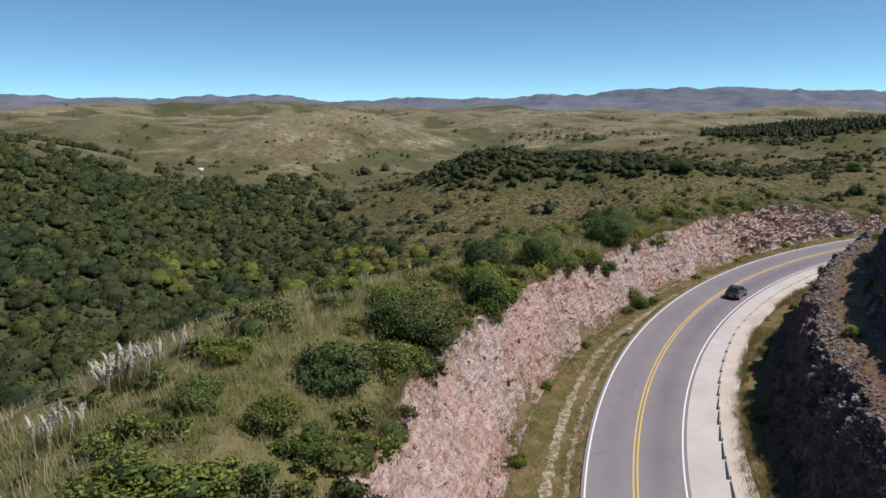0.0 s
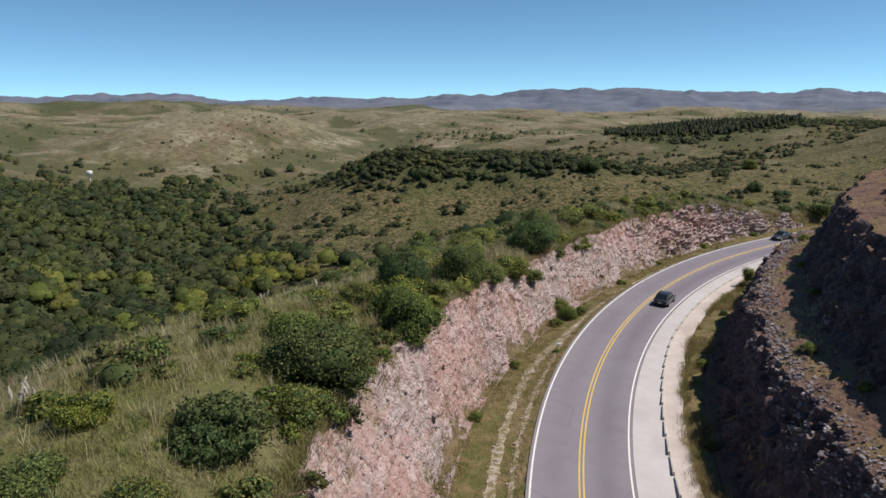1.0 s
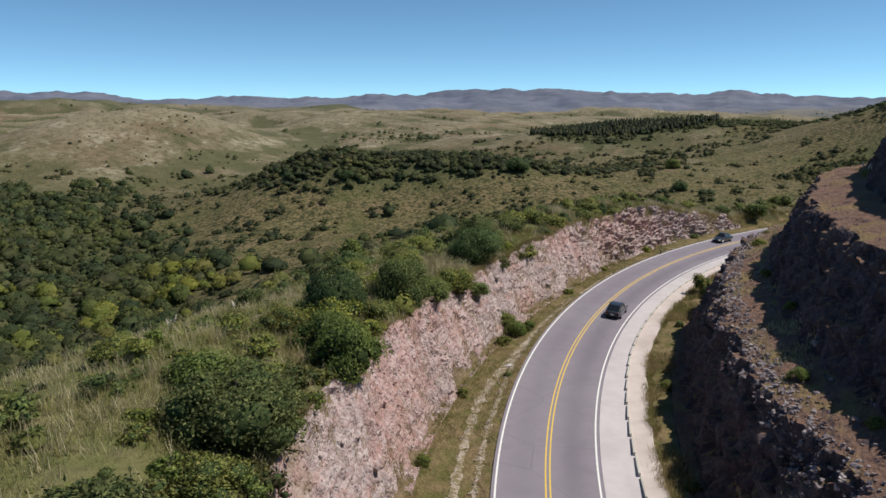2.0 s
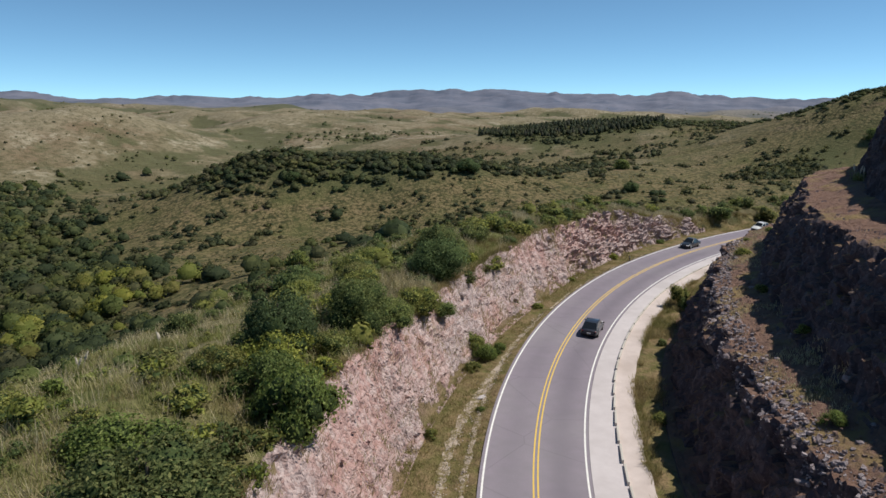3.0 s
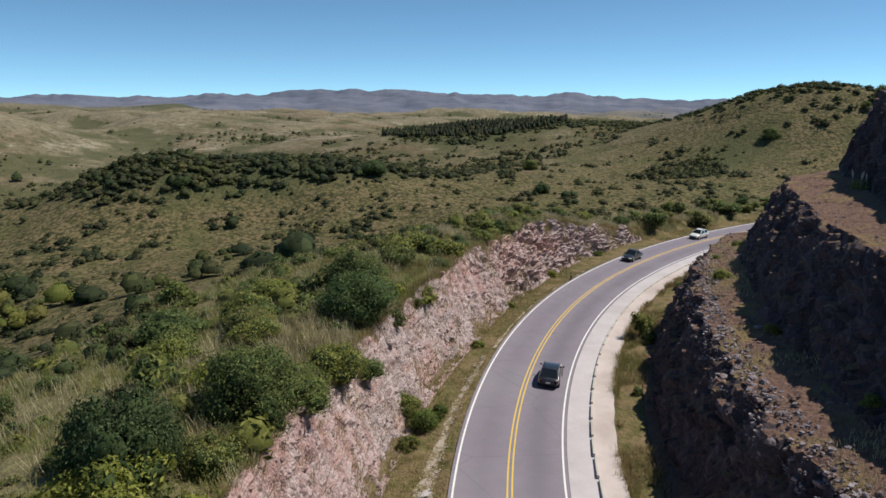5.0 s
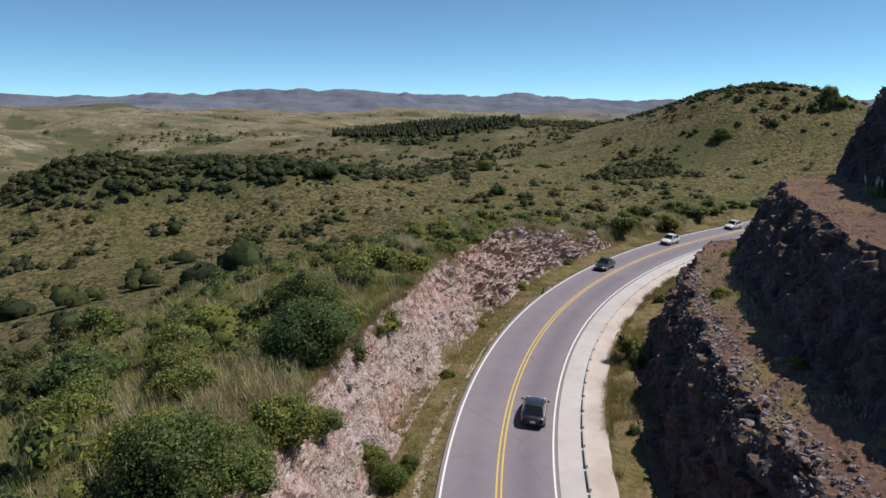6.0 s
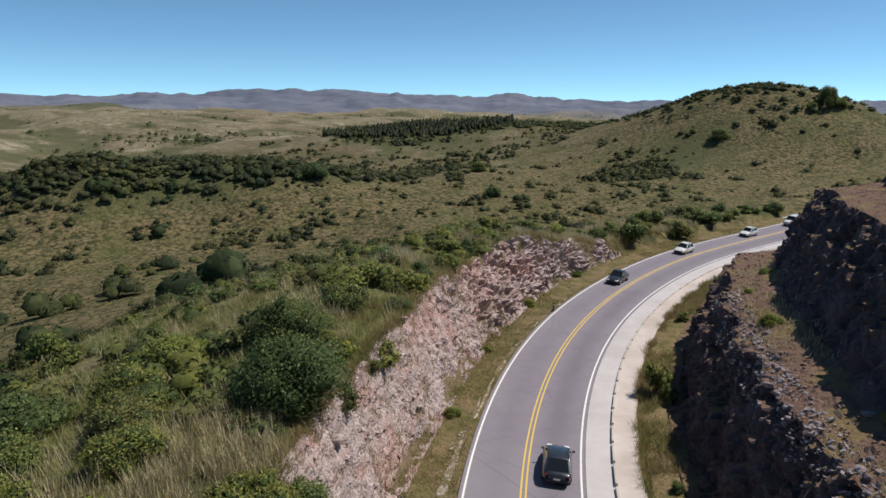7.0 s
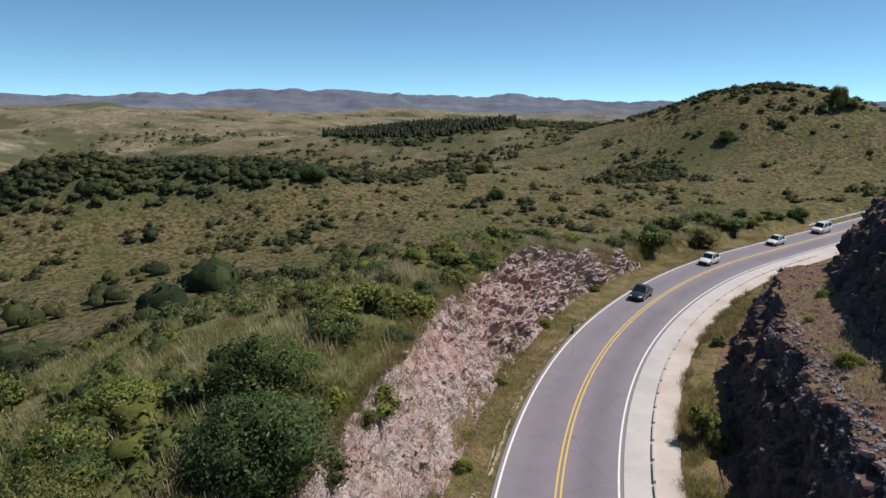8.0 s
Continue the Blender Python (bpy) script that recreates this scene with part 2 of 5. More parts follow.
M_KERB = concrete_material("kerb_concrete", (0.44, 0.42, 0.385), (0.52, 0.50, 0.465), (0.34, 0.31, 0.27))
M_TRACK = track_material()
M_WHITE = worn_paint("white_road_paint", (0.74, 0.74, 0.72), (0.30, 0.29, 0.29))
M_YELLOW = worn_paint("yellow_road_paint", (0.68, 0.47, 0.10), (0.26, 0.22, 0.16))
M_BARK = bark_material()
# darker green for crown cores, shade among the leaves put into colour
M_SHADE = plain("shaded_core", (0.046, 0.066, 0.026), 0.95, 0, 0.05)
M_DARK = leaf_material("dark_leaves", (0.085, 0.122, 0.052), (0.205, 0.262, 0.102), (0.34, 0.37, 0.165))
M_MID = leaf_material("green_leaves", (0.15, 0.185, 0.064), (0.305, 0.34, 0.118), (0.43, 0.43, 0.19))
M_BRIGHT = leaf_material("bright_leaves", (0.165, 0.212, 0.056), (0.325, 0.372, 0.105), (0.45, 0.45, 0.17))
M_OLIVE = leaf_material("olive_leaves", (0.074, 0.082, 0.04), (0.158, 0.16, 0.076), (0.25, 0.24, 0.13))
M_WOOD = leaf_material("woodland_leaves", (0.038, 0.054, 0.025), (0.098, 0.121, 0.05), (0.175, 0.19, 0.085), True, 1.3)
M_SCRUB = leaf_material("grey_olive_scrub", (0.044, 0.054, 0.028), (0.108, 0.12, 0.056), (0.18, 0.18, 0.095), True, 1.6)
M_TUFT = leaf_material("bleached_tussock", (0.14, 0.125, 0.05), (0.25, 0.22, 0.095), (0.34, 0.3, 0.15), True, 1.6)
M_LOW = leaf_material("low_scrub_leaves", (0.088, 0.112, 0.038), (0.195, 0.22, 0.074), (0.3, 0.31, 0.13), True, 4.0)
M_LIME = leaf_material("yellow_green_leaves", (0.112, 0.138, 0.032), (0.21, 0.232, 0.062), (0.3, 0.3, 0.1), True, 1.3)
M_PINE = leaf_material("pine_needles", (0.026, 0.038, 0.026), (0.06, 0.078, 0.046), (0.095, 0.1, 0.06), True, 1.3)
M_GRASS = grass_material("long_grass", (0.150, 0.195, 0.050), (0.245, 0.240, 0.090), (0.36, 0.33, 0.16))
M_VERGE = grass_material("verge_grass", (0.174, 0.174, 0.057), (0.308, 0.249, 0.121), (0.414, 0.348, 0.187))
M_STRAW = grass_material("straw_grass", (0.34, 0.29, 0.165), (0.47, 0.41, 0.25), (0.60, 0.54, 0.37))
M_PLUME = plain("cream_plume", (0.50, 0.45, 0.37), 0.9, 0, 0.1)

# ---------------------------------------------------------------- the lie of the land


def ease(a, b, v):
    u = np.clip((np.asarray(v, float) - a) / (b - a), 0, 1)
    return u * u * (3 - 2 * u)


# the road's centre line: 1 m steps, s = 60 at a known place, bending right all the way
S0, S1 = -40, 300
SS = np.arange(S0, S1 + 1.0)
BEND = np.interp(SS, (60, 86, 114, 143, 171, 186, 198, 206), (-0.0092, -0.0083, -0.0077, -0.0083, -0.0072, -0.0105, -0.006, 0.0))
HEAD = np.concatenate([[0], np.cumsum((BEND[1:] + BEND[:-1]) / 2)])
HEAD += 1.2 - HEAD[60 - S0]
RX = np.concatenate([[0], np.cumsum(np.cos((HEAD[1:] + HEAD[:-1]) / 2))])
RY = np.concatenate([[0], np.cumsum(np.sin((HEAD[1:] + HEAD[:-1]) / 2))])
RX += 19.98 - RX[60 - S0]
RY += 45.79 - RY[60 - S0]
RZ = np.interp(SS, (-40, 20, 40, 60, 80, 100, 120, 140, 160, 180, 200, 300), (-6.0, -3.4, -2.2, -1.05, 0.0, 0.6, 0.95, 1.15, 1.27, 1.45, 1.75, 3.5))
RZ = np.convolve(np.pad(RZ, 8, mode="edge"), np.ones(17) / 17, "valid")
CROSSFALL = 0.065


def on_road(s, d, up=0.0):
    """A place s metres along the road and d metres to the right of its centre line; up is measured from the paved plane."""
    s = np.asarray(s, float)
    h = np.interp(s, SS, HEAD)
    d = np.asarray(d, float)
    return np.stack([np.interp(s, SS, RX) + d * np.sin(h), np.interp(s, SS, RY) - d * np.cos(h), np.interp(s, SS, RZ) - CROSSFALL * np.clip(d, -4.5, 6) + up + 0 * d], -1)


def road_coordinates(x, y):
    x, y = np.asarray(x, float), np.asarray(y, float)
    s, d = np.full(x.shape, 0.0), np.full(x.shape, 999.0)
    near = (x > -110) & (x < 280) & (y > -110) & (y < 260)
    xs, ys = x[near], y[near]
    so, do = np.zeros(xs.shape), np.zeros(xs.shape)
    for a in range(0, len(xs), 40000):
        b = slice(a, a + 40000)
        i = ((xs[b, None] - RX) ** 2 + (ys[b, None] - RY) ** 2).argmin(1)
        dx, dy, h = xs[b] - RX[i], ys[b] - RY[i], HEAD[i]
        so[b] = SS[i] + dx * np.cos(h) + dy * np.sin(h)
        do[b] = dx * np.sin(h) - dy * np.cos(h)
    s[near], d[near] = so, do
    return s, d


def lattice(x, y, seed):
    i, j = np.floor(x), np.floor(y)
    fx, fy = x - i, y - j
    fx, fy = fx * fx * (3 - 2 * fx), fy * fy * (3 - 2 * fy)

    def value(a, b):
        v = np.sin(a * 127.1 + b * 311.7 + seed * 74.7) * 43758.5453
        return v - np.floor(v)

    top = value(i, j) * (1 - fx) + value(i + 1, j) * fx
    low = value(i, j + 1) * (1 - fx) + value(i + 1, j + 1) * fx
    return (top * (1 - fy) + low * fy) * 2 - 1


def rough(x, y, size, octaves=4, seed=1):
    """Uneven ground, about -1 to 1."""
    x, y = np.asarray(x, float), np.asarray(y, float)
    v, a, total = 0.0, 1.0, 0.0
    for o in range(octaves):
        v = v + a * lattice(x / size + 17.3 * o, y / size - 9.1 * o, seed + o)
        total += a
        a *= 0.5
        size *= 0.5
    return v / total * 1.5


def hill(x, y, cx, cy, height, along, across, turn=0.0, power=1.0):
    """A rounded hill or ridge; turn: degrees of its long axis from +y towards +x."""
    c, s = math.cos(radians(turn)), math.sin(radians(turn))
    u = (x - cx) * s + (y - cy) * c
    v = (x - cx) * c - (y - cy) * s
    return height * np.exp(-(((u / along) ** 2 + (v / across) ** 2) ** power))


# bearing in degrees and height of the ranges on the horizon
RANGE = ((-180, -40, -23, -14, -5, -2, 3, 8, 12, 16, 21, 26, 31, 36, 41, 46, 52, 90, 180), (90, 95, 99, 78, 82, 60, 58, 54, 62, 84, 97, 100, 94, 88, 80, 68, 58, 80, 90))


def natural(x, y):
    """The land before the road was cut into it."""
    r = np.hypot(x - 30, y - 60)
    az = np.degrees(np.arctan2(x - 30, y - 60))
    z = -27 + 15 * ease(90, 330, x) * ease(60, 200, r) + 33 * ease(640, 1700, r) - 15 * ease(90, 330, x) * ease(640, 1700, r)
    # wooded valley that runs up between the road's spur and the slope beyond
    z = z + hill(x, y, -25, 290, -13, 150, 55, 6)
    z = z + hill(x, y, -205, 400, 40, 250, 95, -6)
    # the spur that the road is cut into, and the hump beyond it
    z = z + hill(x, y, 30, 88, 37, 150, 58, 36, 0.9)
    z = z + hill(x, y, 122, 376, 24, 105, 46, 114)
    z = z + hill(x, y, 78, 400, 9, 40, 40)
    # hillside above the road's inner bend
    z = z + hill(x, y, 105, 35, 52, 75, 45, 40)
    # scrubby hill beyond the bend, with a long wooded shoulder
    z = z + hill(x, y, 452, 296, 50, 120, 66, -24)
    z = z + hill(x, y, 512, 180, -26, 75, 75)
    z = z + hill(x, y, 405, 500, 21, 170, 62, 128)
    # bare hills beyond the valley
    z = z + hill(x, y, -35, 720, 47, 150, 92, 18, 1.2)
    z = z + hill(x, y, 62, 700, 14, 70, 110, 80)
    z = z + hill(x, y, 190, 860, 22, 130, 150, 70)
    z = z + hill(x, y, 420, 1120, 26, 150, 260, 60)
    z = z + hill(x, y, -330, 860, 34, 260, 130, 14)
    z = z + hill(x, y, 60, 1300, 14, 160, 400, 80)
    z = z + hill(x, y, 800, 1250, 20, 200, 330, 40)
    z = z + hill(x, y, -700, 1300, 26, 300, 260, 30)
    z = z + hill(x, y, 400, 1800, 46, 240, 190, 104) + hill(x, y, -260, 1750, 30, 330, 170, 80)
    z = z - 20 * ease(1150, 1600, r) * (1 - ease(2100, 2900, r)) * ease(3, 10, az)
    z = z + hill(x, y, 640, 1030, -8, 130, 130)
    swell = ease(420, 1000, r)
    ridged = 1 - 2 * np.abs(rough(x, y, 380, 4, 3))
    z = z + swell * (14 * ridged + 9 * (0.4 - np.abs(rough(x, y, 210, 4, 33))) * ease(560, 800, r) - 5 + 12 * ease(1000, 1900, r) * rough(x, y, 520, 4, 5))
    z = z + 1.6 * ease(60, 220, r) * rough(x, y, 46, 4, 8)
    z = z + 5.0 * ease(110, 200, r) * (1 - ease(420, 560, r)) * (0.35 - np.abs(rough(x, y, 105, 3, 18)))
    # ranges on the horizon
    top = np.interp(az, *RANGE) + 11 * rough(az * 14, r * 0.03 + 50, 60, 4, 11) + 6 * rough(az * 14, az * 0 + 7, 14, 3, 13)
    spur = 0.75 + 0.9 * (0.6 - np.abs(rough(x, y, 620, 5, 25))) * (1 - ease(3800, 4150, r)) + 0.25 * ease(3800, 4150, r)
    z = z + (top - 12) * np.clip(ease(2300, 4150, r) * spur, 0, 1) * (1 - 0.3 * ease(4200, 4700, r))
    z = z + 26 * ease(1800, 2400, r) * (1 - ease(2800, 3400, r)) * np.clip(rough(x, y, 600, 3, 21) + 0.15, 0, 1)
    return z


CUT_FOOT = ((-40, 60, 74, 90, 105, 120, 145, 160, 185, 240), (-9.8, -9.8, -9.8, -8.9, -8.0, -7.3, -7.8, -8.9, -9.4, -9))
CUT_HEIGHT = ((-40, 45, 65, 80, 100, 115, 130, 150, 163, 170, 180, 205, 240), (8.8, 8.4, 8.3, 7.4, 6.3, 6.2, 6.5, 5.6, 4.9, 3.2, 1.5, 0.8, 0.5))
CUT_LEAN = ((-40, 45, 55, 66, 80, 100, 125, 150, 165, 190), (0.62, 0.64, 0.64, 0.48, 0.42, 0.44, 0.5, 0.72, 1.0, 0.8))
# inner side: distance from the centre line and height above the road at the turns of the profile
TIERS = ((10.7, 0.0), (14.0, 7.5), (18.0, 8.5), (21.4, 15.9), (26.4, 16.8), (29.2, 24.5), (60.0, 36.0))
TIER_END = ((-40, 60, 100, 140, 158, 185, 215), (1.04, 1.03, 0.97, 1.0, 0.9, 0.35, 0.0))


def land(x, y):
    x, y = np.asarray(x, float), np.asarray(y, float)
    z = natural(x, y)
    s, d = road_coordinates(x, y)
    base = np.interp(s, SS, RZ)
    wob = rough(s, d * 0.3, 9, 3, 31)
    # outer side: verge, cut face, brow, then the old slope
    foot, high = np.interp(s, *CUT_FOOT) + 0.7 * wob, np.interp(s, *CUT_HEIGHT)
    face = np.interp(s, *CUT_LEAN) * high
    u = np.clip((foot - d) / face, 0, 1)
    beyond = np.clip(foot - face - d, 0, 200)
    left = base + high * u + (1.0 + 1.4 * ease(85, 50, s)) * ease(0, 9, beyond) - (0.12 + 0.16 * ease(60, 100, s)) * np.clip(beyond - 6 - 8 * ease(85, 55, s), 0, 99) + 0.35 * u * rough(x, y, 5, 3, 41)
    left = left + np.clip(-d - 3.9, 0, 1.2) * -0.25 * (1 - u)
    # inner side: apron, grass strip, then three rock faces with gravel benches between
    dd = d + 0.7 * wob * ease(9.6, 13, d) * (1 - ease(29, 33, d)) + 7 * ease(160, 215, s) * ease(10, 14, d)
    right = base - 0.35 + np.interp(s, *TIER_END) * np.interp(dd, [t[0] for t in TIERS], [t[1] for t in TIERS])
    near = np.where(d < 0, left, right)
    near = np.where((d > -4.3) & (d < 8.5), base - CROSSFALL * np.clip(d, -4.5, 6) - 0.12, near)
    weight = np.where(d < 0, 1 - ease(22, 75, -d), 1 - ease(30, 70, d)) * ease(-40, 0, s) * (1 - ease(255, 298, s))
    weight = np.where(np.abs(d) > 200, 0, weight)
    return z * (1 - weight) + near * weight


def axis(lo, hi, step, far, growth):
    mid = list(np.arange(lo, hi + step / 2, step))
    out, w, v = [], step, mid[-1]
    while v < far:
        w *= growth
        v += w
        out.append(v)
    back, w, v = [], step, lo
    while v > -far:
        w *= growth
        v -= w
        back.append(v)
    return np.array(back[::-1] + mid + out)


def mesh_from(name, verts, faces, material, smooth=True, normals=None):
    me = bpy.data.meshes.new(name)
    verts, faces = np.asarray(verts, np.float32), np.asarray(faces, np.int32)
    k = faces.shape[1]
    if normals is not None:
        # each face is wound to face the way its leaf does
        a, b, c = (verts[faces[:, i]] for i in (0, 1, 2))
        turned = (np.cross(b - a, c - a) * np.asarray(normals, np.float32)[faces[:, 0]]).sum(1) < 0
        faces = np.where(turned[:, None], faces[:, ::-1], faces)
    me.vertices.add(len(verts))
    me.vertices.foreach_set("co", verts.ravel())
    me.loops.add(faces.size)
    me.loops.foreach_set("vertex_index", faces.ravel())
    me.polygons.add(len(faces))
    me.polygons.foreach_set("loop_start", np.arange(0, faces.size, k, dtype=np.int32))
    me.update(calc_edges=True)
    me.polygons.foreach_set("use_smooth", np.full(len(faces), smooth))
    if normals is not None:
        # leaves take the rounded form of the crown they stand on
        a = me.attributes.new("custom_normal", "FLOAT_VECTOR", "POINT")
        a.data.foreach_set("vector", np.asarray(normals, np.float32).ravel())
    if material:
        me.materials.append(material)
    return me


def unit(v):
    return v / (np.linalg.norm(v, axis=-1, keepdims=True) + 1e-9)


def grid_faces(rows, cols):
    a = (np.arange(rows - 1)[:, None] * cols + np.arange(cols - 1)).ravel()
    return np.stack([a, a + 1, a + cols + 1, a + cols], 1)


def pines(x, y):
    return hill(x, y, 356, 536, 1.0, 80, 36, 128, 3.0)


def wooded(x, y):
    """How much of the ground is under trees, 0 to 1."""
    v = hill(x, y, -62, 285, 1.6, 235, 78, 6, 2.0) + hill(x, y, -200, 330, 0.7, 260, 90, -4)
    v = v + hill(x, y, 118, 376, 1.5, 92, 30, 112, 2.0) + hill(x, y, 175, 420, 0.8, 60, 40, 100)
    v = v + hill(x, y, 420, 490, 1.3, 110, 30, 128, 2.0) + hill(x, y, 455, 320, 0.9, 110, 16, -20)
    v = v + hill(x, y, 345, 300, 1.1, 26, 42, 0) + pines(x, y)
    v = v + hill(x, y, 465, 1790, 1.5, 330, 170, 104, 1.5) + hill(x, y, -260, 1735, 1.2, 330, 170, 80, 1.5)
    v = v + hill(x, y, 345, 500, 1.2, 75, 26, 128, 2.0)
    v = v + hill(x, y, -360, 930, 2.0, 330, 210, 14, 1.5)
    return np.clip(v + 0.5 * rough(x, y, 60, 4, 61) - 0.3, 0, 1) * ease(60, 110, np.hypot(x - 45, y - 90))


def ground_sheet():
    xs, ys = axis(-32, 118, 0.8, 4700, 1.055), axis(22, 152, 0.8, 4700, 1.055)
    X, Y = np.meshgrid(xs, ys)
    x, y = X.ravel(), Y.ravel()
    faces = grid_faces(len(ys), len(xs))
    # in front of the camera the distance is a fan of finer cells
    reach, bearing = np.hypot(x - 12, y - 30), np.degrees(np.arctan2(x - 12, y - 30))
    fan = (bearing > -41) & (bearing < 73)
    faces = faces[~(fan & (reach > 560))[faces].all(1)]
    A, Q = np.radians(np.linspace(-42, 74, 720)), np.geomspace(470, 4700, 175)
    fx, fy = (12 + np.outer(Q, np.sin(A))).ravel(), (30 + np.outer(Q, np.cos(A))).ravel()
    under = np.concatenate([4.0 * ease(470, 515, reach) * fan, np.repeat(4.0 * (1 - ease(470, 490, Q)), 720)])
    faces = np.concatenate([faces, grid_faces(175, 720)[:, ::-1] + len(x)])
    x, y = np.concatenate([x, fx]), np.concatenate([y, fy])
    s, d = road_coordinates(x, y)
    foot, top = np.interp(s, *CUT_FOOT), np.interp(s, *CUT_FOOT) - np.interp(s, *CUT_LEAN) * np.interp(s, *CUT_HEIGHT)
    hidden = ease(0.2, 1.0, foot - d) * ease(-0.3, 0.6, d - top) * ease(22, 27, s) * (1 - ease(177, 181, s))
    hidden = np.maximum(hidden, ease(9.7, 11, d) * (1 - ease(29.5, 31.5, d)) * ease(12, 16, s) * (1 - ease(184, 190, s)))
    z = land(x, y) - 1.6 * hidden
    r = np.hypot(x - 30, y - 60)
    step = 12 + 0.02 * r
    hollow = (natural(x + step, y) + natural(x - step, y) + natural(x, y + step) + natural(x, y - step)) / 4 - natural(x, y)
    hollow = np.clip(hollow / (0.05 * step), -1, 1) * ease(300, 500, r) * 0.5 + 0.5
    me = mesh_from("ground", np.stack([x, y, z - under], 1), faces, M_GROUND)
    soil = np.maximum(ease(9.4, 10.2, d) * (1 - ease(28, 31, d)), ease(-0.6, 0.4, foot - d) * ease(-0.4, 0.4, d - top)) * ease(20, 40, s) * np.where(d < 0, 1 - ease(165, 182, s), 1 - ease(185, 205, s))
    # the blue-grey of distant air grows with r, from 1500 m on
    for name, v in (("wood", wooded(x, y) * (1 - ease(2200, 2700, r)) * (1 - 0.45 * ease(600, 1000, r) * (1 - ease(1300, 1600, r)))), ("tan", ease(330, 620, r + 60 * rough(x, y, 120, 3, 71)) * (1 - ease(330, 420, x) * (1 - ease(700, 900, r)))), ("haze", ease(1500, 2900, r) * 0.95), ("hollow", hollow), ("soil", soil), ("bank", ease(-0.5, 1.5, top - d) * (1 - ease(34, 58, -d)) * ease(10, 30, s) * (1 - ease(205, 235, s))), ("verge", np.maximum(ease(-0.5, 0.5, d - foot) * (1 - ease(-3.4, -3.0, d)), ease(7, 8, d) * (1 - ease(9.6, 10.4, d))) * (np.abs(d) < 200))):
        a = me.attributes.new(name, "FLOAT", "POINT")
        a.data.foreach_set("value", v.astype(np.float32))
    ob = new("ground", me)
    return tagged(ob, "dry green and tan grassland over rolling hills", "ground", kind="structure")


ground_sheet()


def strip(name, s_from, s_to, d_from, d_to, up, material, step=1.0, thick=0.12, columns=2):
    """A ribbon along the road, with thickness. d_from, d_to: metres or functions of s."""
    s = np.arange(s_from, s_to + 1e-6, step)
    lo = d_from(s) if callable(d_from) else np.full(s.shape, float(d_from))
    hi = d_to(s) if callable(d_to) else np.full(s.shape, float(d_to))
    f = np.linspace(0, 1, columns)
    D = lo[:, None] * (1 - f) + hi[:, None] * f
    top = on_road(np.repeat(s, columns).reshape(D.shape), D, up)
    n = columns
    edge0, edge1 = top[:, :1].copy(), top[:, -1:].copy()
    edge0[..., 2] -= thick
    edge1[..., 2] -= thick
    P = np.concatenate([edge0, top, edge1], 1)
    return mesh_from(name, P.reshape(-1, 3), grid_faces(len(s), n + 2), material, smooth=False)


# ---------------------------------------------------------------- building helpers


def join(parts):
    """Joins (verts, faces) of equal face size."""
    vs, fs, n = [], [], 0
    for v, f in parts:
        vs.append(v)
        fs.append(np.asarray(f) + n)
        n += len(v)
    return np.concatenate(vs), np.concatenate(fs)


def child(name, mesh, parent, label="", m=None):
    ob = new(name, mesh)
    ob.parent = parent
    if m is not None:
        ob.matrix_basis = m
    return tagged(ob, label)


def tube(points, radii, sides=6):
    P = np.asarray(points, float)
    v = []
    for i, (p, r) in enumerate(zip(P, radii)):
        t = P[min(i + 1, len(P) - 1)] - P[max(i - 1, 0)]
        t = t / (np.linalg.norm(t) + 1e-9)
        a = np.cross(t, (0.3, 0.9, 0.2))
        a /= np.linalg.norm(a) + 1e-9
        b = np.cross(t, a)
        w = np.arange(sides) * 2 * np.pi / sides
        v.append(p + r * (np.cos(w)[:, None] * a + np.sin(w)[:, None] * b))
    v = np.concatenate(v)
    f = []
    for i in range(len(P) - 1):
        for j in range(sides):
            k = (j + 1) % sides
            f.append((i * sides + j, i * sides + k, (i + 1) * sides + k, (i + 1) * sides + j))
    return v, np.array(f)


def leaf_quads(P, N, size, rng, slim=0.55):
    """A diamond leaf or leaf spray at each point, facing about N."""
    n = len(P)
    N = N / (np.linalg.norm(N, axis=1)[:, None] + 1e-9)
    a = np.cross(N, rng.normal(size=(n, 3)))
    a /= np.linalg.norm(a, axis=1)[:, None] + 1e-9
    b = np.cross(N, a)
    s = (size * rng.uniform(0.6, 1.4, n))[:, None]
    v = np.stack([P - a * s, P - b * s * slim + N * s * 0.15, P + a * s, P + b * s * slim + N * s * 0.15], 1).reshape(-1, 3)
    return v, np.arange(4 * n).reshape(-1, 4)


def crown_shape(rng, lumps, spread=0.30, low=0.25):
    """Lumps of a crown in a unit box: width 1, height 1."""
    c, r = [], []
    skew = rng.uniform(-0.12, 0.12, 2)
    for i in range(lumps):
        a, q = rng.uniform(0, 2 * np.pi), (spread + 0.1) * np.sqrt(rng.uniform())
        z = rng.uniform(low * 0.7, 0.78) if i else 0.68
        c.append((q * math.cos(a) + skew[0] * z, q * math.sin(a) + skew[1] * z, z * (1 - 0.5 * (q / (spread + 0.1)) ** 2)))
        r.append(rng.uniform(0.12, 0.26))
    return np.array(c), np.array(r)


